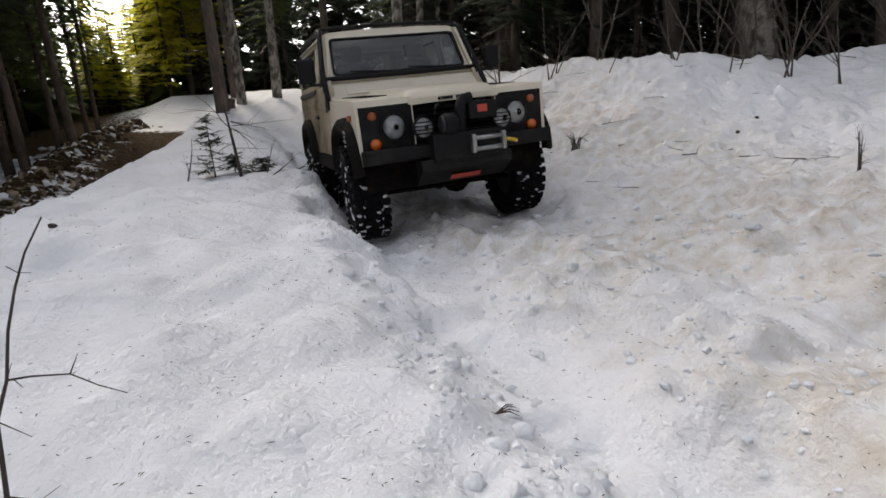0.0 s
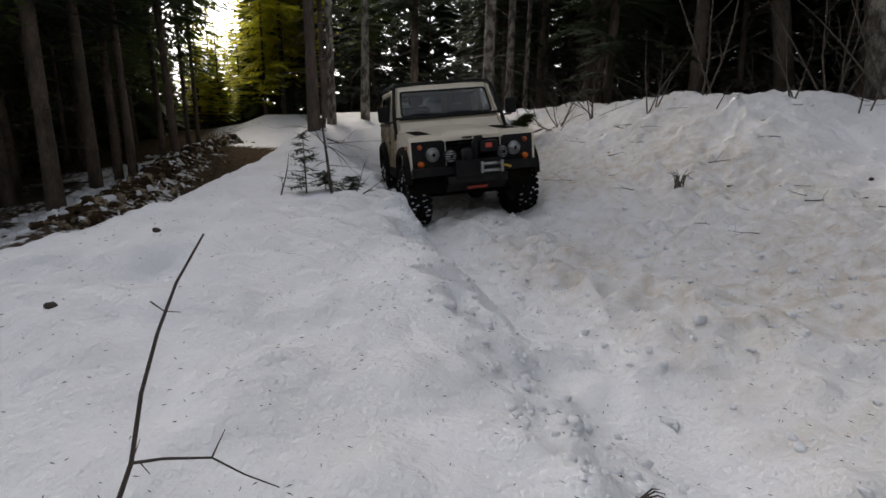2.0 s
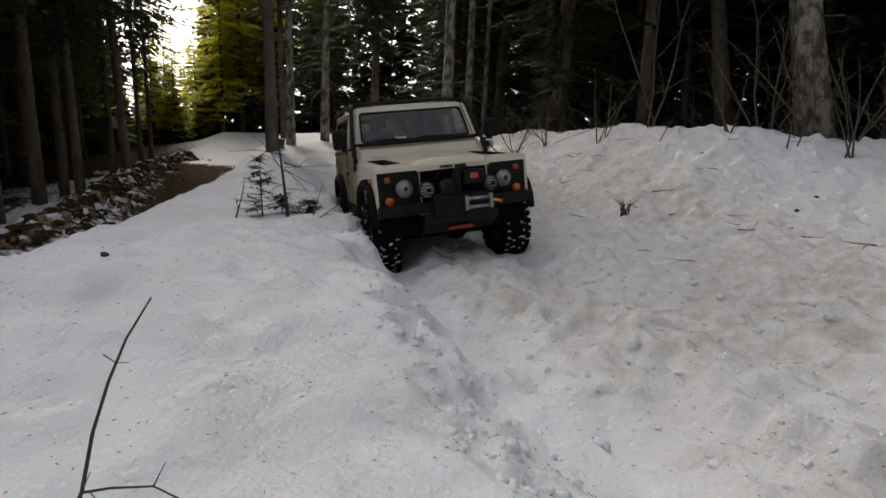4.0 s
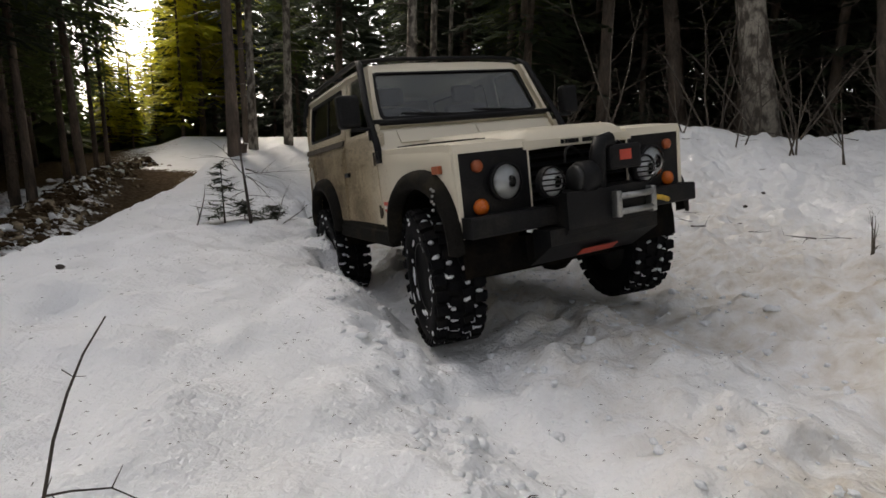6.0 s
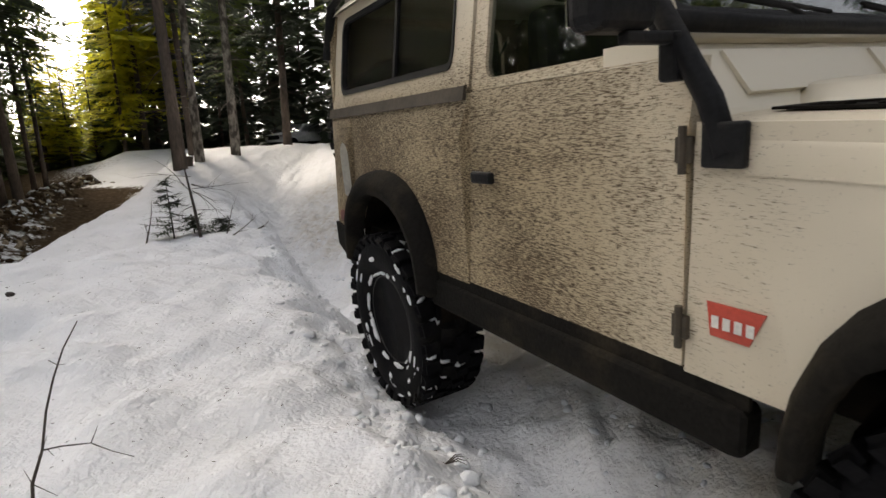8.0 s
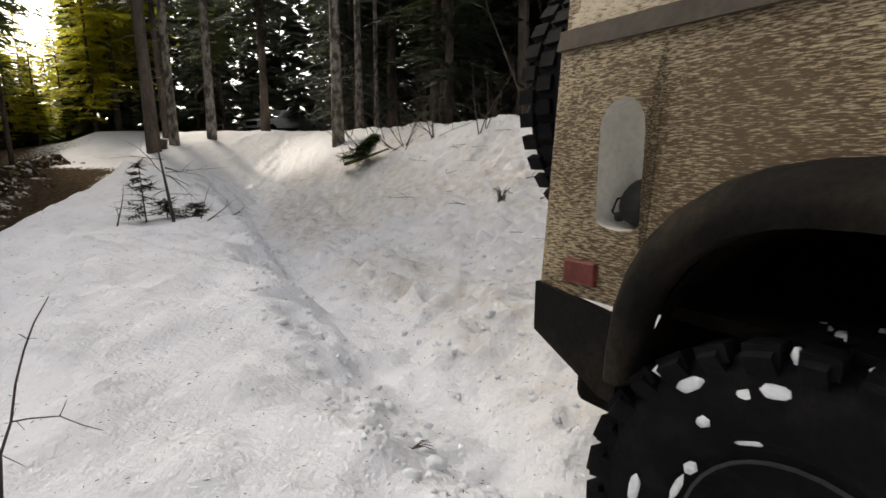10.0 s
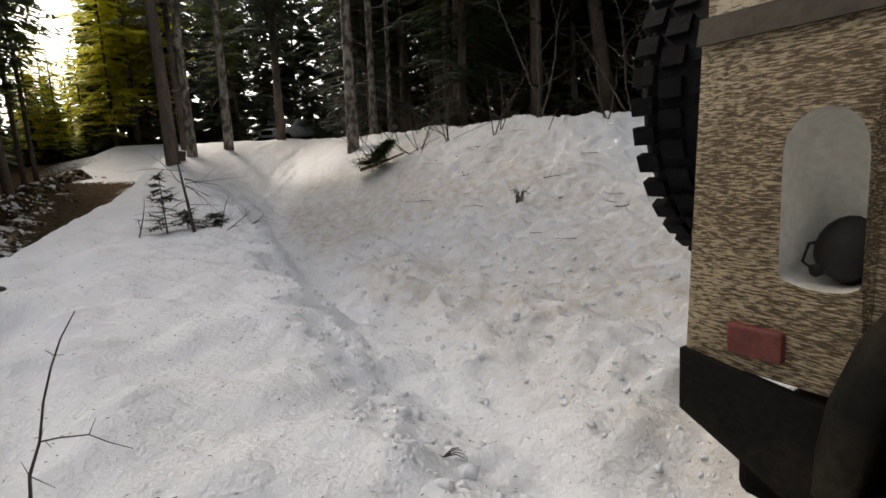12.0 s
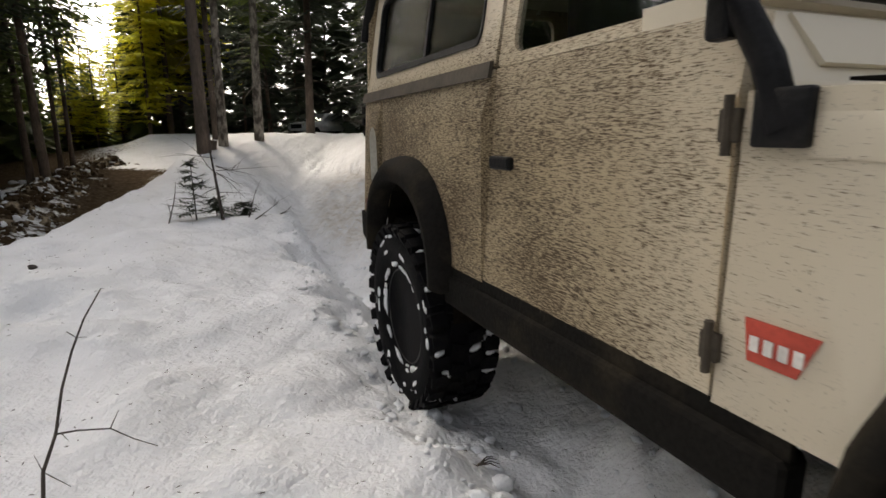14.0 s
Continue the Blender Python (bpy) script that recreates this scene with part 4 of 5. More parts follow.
    bm.transform(Matrix(((0, 1, 0, 0), (1, 0, 0, 0), (0, 0, 1, 0), (0, 0, 0, 1))))
    bm.transform(tilt)
    fr = add_mud(part("windscreen_frame", bm, PAINT, car, "cream windscreen frame"), lambda x, z: 0.0)
    bm = bmesh.new()
    framed(bm, up_poly(0.752, 0.707, 0.048, 0.527, 0.06), up_poly(0.725, 0.68, 0.075, 0.50, 0.05), 0.0, 0.028)
    bm.transform(Matrix(((0, 1, 0, 0), (1, 0, 0, 0), (0, 0, 1, 0), (0, 0, 0, 1))))
    bm.transform(tilt)
    part("windscreen_seal", bm, BLACK, fr, "black windscreen rubber")
    bm = bmesh.new()
    prism(bm, up_poly(0.74, 0.695, 0.06, 0.515, 0.06), 0.006, 0.011)
    bm.transform(Matrix(((0, 1, 0, 0), (1, 0, 0, 0), (0, 0, 1, 0), (0, 0, 0, 1))))
    bm.transform(tilt)
    part("windscreen", bm, CLEAR, fr, "flat clear windscreen").visible_shadow = False
    for y0, y1 in ((-0.10, -0.56), (0.52, 0.08)):
        bm = bmesh.new()
        tube(bm, [(-0.655, y0, 1.515), (-0.665, (y0 + y1) / 2, 1.575), (-0.665, y1, 1.590)], 0.008, 6)
        tube(bm, [(-0.662, y0 - 0.02, 1.568), (-0.665, y1 - 0.02, 1.598)], 0.007, 6)
        part("wiper", bm, BLACK, fr, "black wiper", True)
    bm = bmesh.new()
    tube(bm, [(-0.66, -0.86, 1.535), (-0.645, -0.4, 1.53), (-0.645, 0.4, 1.53), (-0.66, 0.86, 1.535)], 0.024, 10)
    tube(bm, [(-1.03, -0.775, 2.12), (-1.02, -0.5, 2.15), (-1.02, 0.5, 2.15), (-1.03, 0.775, 2.12)], 0.027, 10)
    tube(bm, [(-2.3, -0.76, 2.155), (-2.3, 0.76, 2.155)], 0.025, 8)
    tube(bm, [(-3.45, -0.76, 2.15), (-3.45, 0.76, 2.15)], 0.025, 8)
    part("cage_crossbar", bm, BLACK, car, "black roll-cage crossbars", True)
    # roof
    bm = bmesh.new()
    sec = [(-0.79, 1.985), (-0.765, 2.035), (-0.70, 2.075), (-0.35, 2.10), (0.35, 2.10), (0.70, 2.075), (0.765, 2.035), (0.79, 1.985)]
    rows = []
    for x, d, k in ((-0.985, -0.02, 0.97), (-1.03, 0.0, 0.99), (-1.4, 0.012, 1.0), (-3.4, 0.012, 1.0), (-3.59, 0.0, 0.99), (-3.61, -0.03, 0.97)):
        rows.append([bm.verts.new((x, y * k, z + d)) for y, z in sec])
    for a, b in zip(rows, rows[1:]):
        for i in range(len(sec) - 1):
            bm.faces.new((a[i], a[i + 1], b[i + 1], b[i]))
    bm.faces.new(rows[0])
    bm.faces.new(rows[-1])
    add_mud(part("roof", bm, PAINT, car, "cream roof", True), lambda x, z: 0.05)
    # tail wall, floor, dash, chassis
    bm = bmesh.new()
    outer, hole = rounded(-0.86, 0.81, 0.86, 2.0, 0.05, 4), rounded(-0.40, 1.50, 0.40, 1.92, 0.06, 4)
    outer = [(y * (1 if z < 1.45 else 0.94), z) for y, z in outer]
    framed(bm, outer, hole, -3.62, -3.58)
    bm.transform(Matrix(((0, 1, 0, 0), (1, 0, 0, 0), (0, 0, 1, 0), (0, 0, 0, 1))))
    add_mud(part("tail_wall", bm, PAINT, car, "muddy tail panel"), lambda x, z: 0.9)
    bm = bmesh.new()
    box(bm, (-3.58, -0.82, 0.80), (-0.55, 0.82, 0.83))
    box(bm, (-0.62, -0.80, 0.62), (-0.55, 0.80, 1.30))
    part("floor_pan", bm, DARK, car, "dark floor pan")
    bm = bmesh.new()
    box(bm, (-0.92, -0.78, 1.28), (-0.66, 0.78, 1.46), 0.03)
    part("dashboard", bm, INSIDE, car, "black dashboard")
    bm = bmesh.new()
    pts = [(-0.98 + 0.05 * math.sin(a), -0.38 + 0.19 * math.cos(a), 1.46 + 0.18 * math.sin(a)) for a in [2 * math.pi * k / 20 for k in range(21)]]
    tube(bm, pts, 0.014, 6, False)
    part("steering_wheel", bm, BLACK, car, "black steering wheel", True)
    bm = bmesh.new()
    for s in (-1, 1):
        box(bm, (-3.5, s * 0.42 - 0.05, 0.55), (0.55, s * 0.42 + 0.05, 0.70), 0.01)
    for x in (0.0, -2.76):
        tube(bm, [(x, -0.70, R_TYRE), (x, 0.70, R_TYRE)], 0.05, 10)
        bmesh.ops.create_icosphere(bm, subdivisions=2, radius=0.15, matrix=Matrix.Translation((x, 0.15, R_TYRE)))
        for s in (-1, 1):
            tube(bm, [(x + 0.1, s * 0.5, R_TYRE), (x + 0.1, s * 0.5, 0.85)], 0.05, 10)
    tube(bm, [(0.22, -0.62, 0.44), (0.22, 0.62, 0.42)], 0.018, 8)
    part("chassis", bm, DARK, car, "dark ladder chassis with live axles")
    bm = bmesh.new()
    box(bm, (-3.56, -0.80, 0.48), (-3.30, -0.50, 0.66), 0.03)
    part("exhaust_box", bm, DARK, car, "rusty dark silencer")
    # spare wheel on the tail
    bm = bmesh.new()
    lathe(bm, [(0.23, -0.12), (0.30, -0.145), (0.375, -0.14), (0.405, -0.10), (0.41, 0.0), (0.405, 0.10), (0.375, 0.14), (0.30, 0.145), (0.23, 0.12)], 48, axis="x")
    bm.transform(Matrix.Translation((-3.675, -0.40, 1.33)))
    spare = part("spare_tyre", bm, RUBBER, car, "black spare tyre on the tail door", True)
    bm = bmesh.new()
    for k in range(40):
        a = 2 * math.pi * k / 40
        for xx in (-0.11, -0.04, 0.04, 0.11):
            bmesh.ops.create_cube(bm, size=1.0, matrix=Matrix.Translation((-3.675, -0.40, 1.33)) @ Matrix.Rotation(a + (0.08 if abs(xx) < 0.1 else 0), 4, "X") @ Matrix.Translation((xx, 0, 0.408)) @ Matrix.Diagonal((0.055, 0.040, 0.024, 1)))
    tagged(part("spare_tread", bm, RUBBER, spare, "tread blocks"), kind="stuff")
    bm = bmesh.new()
    lathe(bm, [(0.235, 0.08), (0.235, -0.06), (0.10, -0.09), (0.0001, -0.09)], 24, (-3.675, -0.40, 1.33), axis="x")
    part("spare_rim", bm, RIM, car, "dark spare wheel", True)
    # sticker and lower marks on the front wing
    bm = bmesh.new()
    prism(bm, [(-0.485, 0.94), (-0.36, 0.94), (-0.39, 0.865), (-0.475, 0.865)], -0.884, -0.8875)
    stick = part("wing_sticker", bm, RED, car, "torn red sticker with pale plain bars")
    for k in range(4):
        bm = bmesh.new()
        prism(bm, [(-0.472 + 0.025 * k, 0.912), (-0.456 + 0.025 * k, 0.912), (-0.456 + 0.025 * k, 0.885), (-0.472 + 0.025 * k, 0.885)], -0.8877, -0.8895)
        part("sticker_bar", bm, WHITE, stick, "pale plain bar")
    # the short wheelbase: the plan above is drawn long behind the front wheels and high in the roof, so set every panel to its true station
    drawn = (-4.2, -3.62, -3.335, -2.065, -1.55, -0.545, -0.535, -0.44, -0.10, 1.0)
    true = (-3.63, -3.05, -2.80, -1.84, -1.60, -0.70, -0.692, -0.47, -0.10, 1.0)
    for o in car.children_recursive:
        co = np.empty(len(o.data.vertices) * 3, np.float32)
        o.data.vertices.foreach_get("co", co)
        kind_of = o.name.split(".")[0]
        if kind_of in ("hinge", "wing_sticker", "sticker_bar", "door_mirror", "mirror_glass"):
            co[0::3] -= 0.155
        elif kind_of == "cage_tube":
            co[0::3] = np.where(co[0::3] > -1.0, co[0::3] - 0.155 + 0.105 * np.clip((-0.545 - co[0::3]) / 0.455, 0, 0.457), np.interp(co[0::3], drawn, true))
        else:
            co[0::3] = np.interp(co[0::3], drawn, true)
        co[2::3] = np.where(co[2::3] > 1.94, 1.94 + 0.62 * (co[2::3] - 1.94), co[2::3])
        o.data.vertices.foreach_set("co", co)
        o.data.update()
    wheels = []
    for x in (0.0, -WHEELBASE):
        wheels.append(wheel("wheel", car, (x, -TRACK, R_TYRE)))
        w = wheel("wheel", car, (x, TRACK, R_TYRE))
        w.data.transform(Matrix.Rotation(math.pi, 4, "Z"))
        for c in w.children:
            c.data.transform(Matrix.Rotation(math.pi, 4, "Z"))
        wheels.append(w)
    for w in wheels:
        for o in (w, *w.children):
            o.data.transform(Matrix.Diagonal((R_TYRE / 0.42, 1.0, R_TYRE / 0.42, 1)))
    return car, wheels


CAR, WHEELS = off_roader()


# ---- woods ----
def conifer_meshes(seed, height, girth, bare, spread, density, dead=True):
    """A tapered trunk with dead stubs, and a crown of many small sprays, in a space with its base at 0."""
    rng = random.Random(seed)
    bm = bmesh.new()
    n = 9
    pts, rad = [], []
    wob = (rng.uniform(-1, 1), rng.uniform(-1, 1))
    for i in range(n + 1):
        u = i / n
        z = -0.5 + (height + 0.5) * u
        pts.append((0.10 * wob[0] * math.sin(3 * u), 0.10 * wob[1] * math.sin(4 * u + 1) - 0.10 * wob[1] * math.sin(1), z))
        rad.append(girth * (1.0 - 0.93 * u) * (1.25 if i == 0 else 1.0) + 0.01)
    tube(bm, pts, rad, 9)
    if dead:
        for k in range(int(10 + bare * 5)):
            z = rng.uniform(1.2, bare + 3)
            a = rng.uniform(0, 2 * math.pi)
            ln = rng.uniform(0.3, 1.3)
            d = Vector((math.cos(a), math.sin(a), rng.uniform(-0.35, 0.2)))
            p = Vector((0, 0, z))
            q = p + d * ln
            tube(bm, [p, p + d * ln * 0.5, q + Vector((0, 0, -0.1 * ln))], [0.016, 0.010, 0.003], 4, False)
            if rng.random() < 0.6:
                e = Vector((math.cos(a + 0.7), math.sin(a + 0.7), -0.1))
                tube(bm, [p + d * ln * 0.5, p + d * ln * 0.5 + e * ln * 0.4], [0.007, 0.002], 3, False)
    crown = bmesh.new()
    z = bare
    while z < height - 0.15:
        u = (z - bare) / (height - bare)
        length = spread * (1 - u) ** 0.8 * rng.uniform(0.75, 1.1) * min(1.0, 0.45 + u * 5) + 0.12
        for k in range(rng.choice((4, 5, 5, 6))):
            if rng.random() < 0.12:
                continue
            a = rng.uniform(0, 2 * math.pi)
            out = Vector((math.cos(a), math.sin(a), 0))
            ln = length * rng.uniform(0.6, 1.15)
            droop = rng.uniform(0.15, 0.45)
            m = max(3, int(ln / 0.22 * density))
            for s in range(1, m + 1):
                t = s / m
                base = Vector((0, 0, z)) + out * ln * t + Vector((0, 0, -droop * ln * t * t + 0.12 * ln * t))
                for sgn in (-1, 1):
                    w = 0.42 * ln * (1.05 - t) + 0.13
                    w *= rng.uniform(0.6, 1.2)
                    ang = a + sgn * rng.uniform(0.5, 1.1)
                    d = Vector((math.cos(ang), math.sin(ang), rng.uniform(-0.55, -0.05))).normalized()
                    side_v = d.cross(Vector((0, 0, 1))).normalized() * rng.uniform(0.05, 0.11)
                    tip = base + d * w
                    mid = base + d * w * 0.45
                    v = [crown.verts.new(p) for p in (base, mid + side_v, tip, mid - side_v + Vector((0, 0, -0.03)))]
                    crown.faces.new(v)
            tip = Vector((0, 0, z)) + out * ln * 1.08 + Vector((0, 0, -droop * ln * 1.1 + 0.12 * ln))
            b0 = Vector((0, 0, z))
            sv = out.cross(Vector((0, 0, 1))) * 0.03
            crown.faces.new([crown.verts.new(p) for p in (b0 + sv, tip, b0 - sv)])
        z += rng.uniform(0.28, 0.5) / density ** 0.5
    return bm, crown


def mesh_of(name, bm, mat, smooth):
    me = bpy.data.meshes.new(name)
    bm.to_mesh(me)
    bm.free()
    me.materials.append(mat)
    for p in me.polygons:
        p.use_smooth = smooth
    return me


KINDS = {}


def kind(name, seed, height, girth, bare, spread, density, bark, needles):
    a, b = conifer_meshes(seed, height, girth, bare, spread, density)
    KINDS[name] = (mesh_of("trunk", a, bark, True), mesh_of("crown", b, needles, False))


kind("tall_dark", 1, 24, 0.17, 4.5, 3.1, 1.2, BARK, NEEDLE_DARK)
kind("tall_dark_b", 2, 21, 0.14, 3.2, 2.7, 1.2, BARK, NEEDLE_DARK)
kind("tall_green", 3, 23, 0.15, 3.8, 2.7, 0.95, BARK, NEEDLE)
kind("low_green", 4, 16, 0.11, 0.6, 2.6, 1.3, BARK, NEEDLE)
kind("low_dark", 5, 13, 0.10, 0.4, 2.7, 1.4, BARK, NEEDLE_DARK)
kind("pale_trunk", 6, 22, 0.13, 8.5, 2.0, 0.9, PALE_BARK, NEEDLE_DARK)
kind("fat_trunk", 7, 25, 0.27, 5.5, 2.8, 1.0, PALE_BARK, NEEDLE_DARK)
kind("gold", 8, 17, 0.13, 2.0, 2.9, 1.7, BARK, NEEDLE_SUN_PAINTED)
kind("gold_b", 9, 13, 0.11, 1.0, 2.4, 1.7, BARK, NEEDLE_SUN_PAINTED)
LABELS = {"tall_dark": "tall dark conifer with a bare lower trunk and dead stubs", "tall_dark_b": "slender dark conifer with dead lower branches",
          "tall_green": "tall green conifer with a bare lower trunk", "low_green": "young green conifer branched to the ground",
          "low_dark": "low dark conifer filling the understorey", "pale_trunk": "conifer with a pale lichen-mottled trunk",
          "fat_trunk": "stout old conifer with pale flaking bark", "gold": "conifer beside the road with sunlight painted into its yellow-green needles",
          "gold_b": "smaller conifer with sunlight painted into its yellow-green needles"}


def tree(what, x, y, size=1.0, lean=(0.0, 0.0), turn=None, thick=1.0, z=None, rng=random.Random(77)):
    t, c = KINDS[what]
    root = new("tree")
    tagged(root, LABELS[what], "tree", "conifers of the wood")
    turn = rng.uniform(0, 6.28) if turn is None else turn
    m = Matrix.Translation((x, y, (ground(x, y) if z is None else z) - 0.05))
    m = m @ Matrix.Rotation(math.atan2(lean[0], 1), 4, "Y") @ Matrix.Rotation(-math.atan2(lean[1], 1), 4, "X")
    root.matrix_basis = m @ Matrix.Rotation(turn, 4, "Z") @ Matrix.Diagonal((size * thick, size * thick, size, 1))
    trunk = new("trunk", t)
    trunk.parent = root
    crown = new("crown", c)
    crown.parent = root
    if thick != 1.0:
        crown.matrix_basis = Matrix.Diagonal((1 / thick, 1 / thick, 1, 1))
    return root


# the trunks that stand out: kind, foot, lean to the side per metre, thickness
MARKED = [
    ("tall_dark", -4.99, 13.54, -0.009, 0.80),
    ("tall_dark_b", -5.52, 16.01, -0.010, 0.60),
    ("pale_trunk", -4.88, 14.64, 0.004, 0.80),
    ("pale_trunk", -4.28, 15.87, 0.015, 0.85),
    ("tall_dark_b", -3.64, 20.61, 0.010, 1.00),
    ("pale_trunk", -0.70, 14.42, 0.020, 1.05),
    ("pale_trunk", -0.16, 16.93, 0.020, 0.85),
    ("pale_trunk", 0.40, 18.93, 0.020, 0.60),
    ("tall_dark", 2.31, 17.79, 0.020, 0.90),
    ("fat_trunk", 6.31, 10.58, -0.210, 1.00),
    ("tall_dark", 8.06, 9.66, -0.185, 1.20),
    ("tall_dark", 6.18, 13.82, -0.154, 1.10),
    ("tall_dark", -13.17, 14.38, -0.047, 0.75),
    ("tall_dark", -12.06, 14.68, -0.001, 0.90),
    ("tall_green", -12.51, 16.24, -0.003, 0.80),
    ("tall_dark", -11.59, 15.68, -0.022, 0.70),
    ("tall_dark", -12.22, 18.90, -0.039, 0.80),
    ("tall_green", -13.19, 12.96, -0.058, 1.00),
    ("tall_green", -14.23, 21.16, -0.013, 0.80),
    ("tall_green", -16.03, 25.96, -0.012, 0.70),
    ("tall_green", -16.66, 27.91, -0.001, 0.70),
]
for what, x, y, lean, thick in MARKED:
    tree(what, x, y, 1.0, (lean, 0.0), None, thick)


def woods():
    rng = random.Random(5)
    spots = [(x, y) for _, x, y, _, _ in MARKED]

    def put(x, y, what, size, gap):
        if any((x - a) ** 2 + (y - b) ** 2 < gap * gap for a, b in spots):
            return False
        spots.append((x, y))
        tree(what, x, y, size, (rng.uniform(-0.03, 0.03), rng.uniform(-0.03, 0.03)), rng.uniform(0, 6.28))
        return True

    # behind the crest and up the slope
    made = 0
    while made < 150:
        ang, d = radians(rng.uniform(-62, 20)), rng.uniform(13.5, 42)
        x, y = -d * math.sin(ang), d * math.cos(ang)
        if x < -4.2 + 0.0 * y and y < 25:
            continue
        if -6.5 < x < -1.0 and y < 27:
            continue
        if 0.05 < -x / y < 0.24 and y < 41:
            continue
        if -1.0 <= x < 1.5 and y < 16:
            continue
        if ang > radians(16.5) and d > 20:
            continue
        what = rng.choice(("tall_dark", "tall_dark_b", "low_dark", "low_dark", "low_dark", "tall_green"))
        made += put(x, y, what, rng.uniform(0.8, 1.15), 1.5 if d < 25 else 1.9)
    # left of the road
    made = 0
    while made < 80:
        y = rng.uniform(9, 46)
        x = float(road_x(np.array(min(y, 30.0)))) - rng.uniform(3.6, 22)
        if math.atan2(-x, y) < radians(34.5):
            continue
        what = rng.choice(("tall_green", "tall_green", "low_green", "tall_green", "tall_dark"))
        made += put(x, y, what, rng.uniform(0.8, 1.1), 1.7)
    # unseen trees added beside and behind the camera, so that light and reflections are those of a clearing
    made = 0
    while made < 40:
        ang, d = radians(rng.uniform(62, 285)), rng.uniform(13, 30)
        if 150 < math.degrees(ang) < 190:
            continue
        x, y = -d * math.sin(ang), d * math.cos(ang)
        made += put(x, y, rng.choice(("tall_dark", "tall_green", "low_green")), rng.uniform(0.8, 1.1), 2.4)


woods()
# far trees whose needle colour carries painted sunlight
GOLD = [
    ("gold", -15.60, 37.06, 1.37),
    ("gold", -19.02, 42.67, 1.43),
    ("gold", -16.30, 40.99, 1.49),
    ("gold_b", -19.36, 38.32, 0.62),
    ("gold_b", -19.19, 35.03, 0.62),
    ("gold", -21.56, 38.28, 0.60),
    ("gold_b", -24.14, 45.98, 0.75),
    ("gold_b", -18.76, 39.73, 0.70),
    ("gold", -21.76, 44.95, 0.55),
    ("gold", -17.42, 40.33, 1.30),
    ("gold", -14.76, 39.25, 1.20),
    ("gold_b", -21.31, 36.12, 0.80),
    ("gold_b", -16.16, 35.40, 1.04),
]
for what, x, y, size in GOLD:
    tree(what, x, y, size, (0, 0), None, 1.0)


def far_woods(name, label, needles, wanted):
    """The closed edge of the wood all round, at some distance: one mass of sprays. It is open low over the road's gap."""
    rng = np.random.default_rng(3)
    verts, faces, i0 = [], [], 0
    for dist, count in ((42, 170), (52, 200), (64, 230)):
        for k in range(count):
            a = 2 * math.pi * (k + rng.uniform(0, 0.8)) / count
            deg = math.degrees((a + math.pi) % (2 * math.pi) - math.pi)
            h, d = rng.uniform(17, 26), dist + rng.uniform(-4, 4)
            if not wanted(deg):
                continue
            if 25.5 < deg < 34.5:
                h = d * (0.12 + 0.12 * min(1.0, abs(deg - 30.0) / 4) ** 2) + rng.uniform(0, 3.0)
            elif abs(deg) > 90:
                # unseen woods added behind the camera, kept low to let in sky light
                h = rng.uniform(13, 18)
            cx, cy = -d * math.sin(a), d * math.cos(a)
            m = 520
            u = rng.uniform(0, 1, m) ** 1.15
            u[:m // 4] *= min(1.0, 5.5 / h)                          # low growth closes the foot of the wood
            r = (1 - u) * 2.8 * rng.uniform(0.25, 1.0, m) + 0.1
            r[:m // 4] += 0.9
            b = rng.uniform(0, 2 * math.pi, m)
            base = np.stack([cx + 0.2 * r * np.cos(b), cy + 0.2 * r * np.sin(b), -3 + (h + 3) * u], 1)
            tip = np.stack([cx + r * np.cos(b), cy + r * np.sin(b), -3 + (h + 3) * u - 0.35 * r], 1)
            sv = np.stack([-np.sin(b), np.cos(b), 0 * b], 1) * 0.50
            q = np.stack([base, (base + tip) / 2 + sv, tip, (base + tip) / 2 - sv], 1).reshape(-1, 3)
            verts.append(q)
            faces.append(np.arange(4 * m).reshape(-1, 4) + i0)
            i0 += 4 * m
    me = bpy.data.meshes.new(name)
    me.from_pydata(np.concatenate(verts).tolist(), [], np.concatenate(faces).tolist())
    me.materials.append(needles)
    tagged(new(name, me), label, "woods", kind="stuff")


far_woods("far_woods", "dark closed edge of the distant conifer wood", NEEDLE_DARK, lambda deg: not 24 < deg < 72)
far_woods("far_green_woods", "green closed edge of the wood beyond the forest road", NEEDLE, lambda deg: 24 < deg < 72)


# ---- small things in the snow ----
def branchy(bm, rng, p, d, length, r, depth=2, droop=0.0, n=4):
    """A bare branch that forks."""
    p, d = Vector(p), Vector(d).normalized()
    pts, rad = [p], [r]
    k = 4
    for i in range(k):
        d = (d + Vector((rng.uniform(-1, 1), rng.uniform(-1, 1), rng.uniform(-1, 1))) * 0.16 + Vector((0, 0, -droop))).normalized()
        pts.append(pts[-1] + d * length / k)
        rad.append(r * (1 - 0.8 * (i + 1) / k))
        if depth and rng.random() < 0.75:
            e = (d + Vector((rng.uniform(-1, 1), rng.uniform(-1, 1), rng.uniform(-0.6, 0.8))) * 0.9).normalized()
            branchy(bm, rng, pts[-1], e, length * rng.uniform(0.3, 0.55), rad[-1] * 0.7, depth - 1, droop, 3)
    tube(bm, pts, rad, n, False)


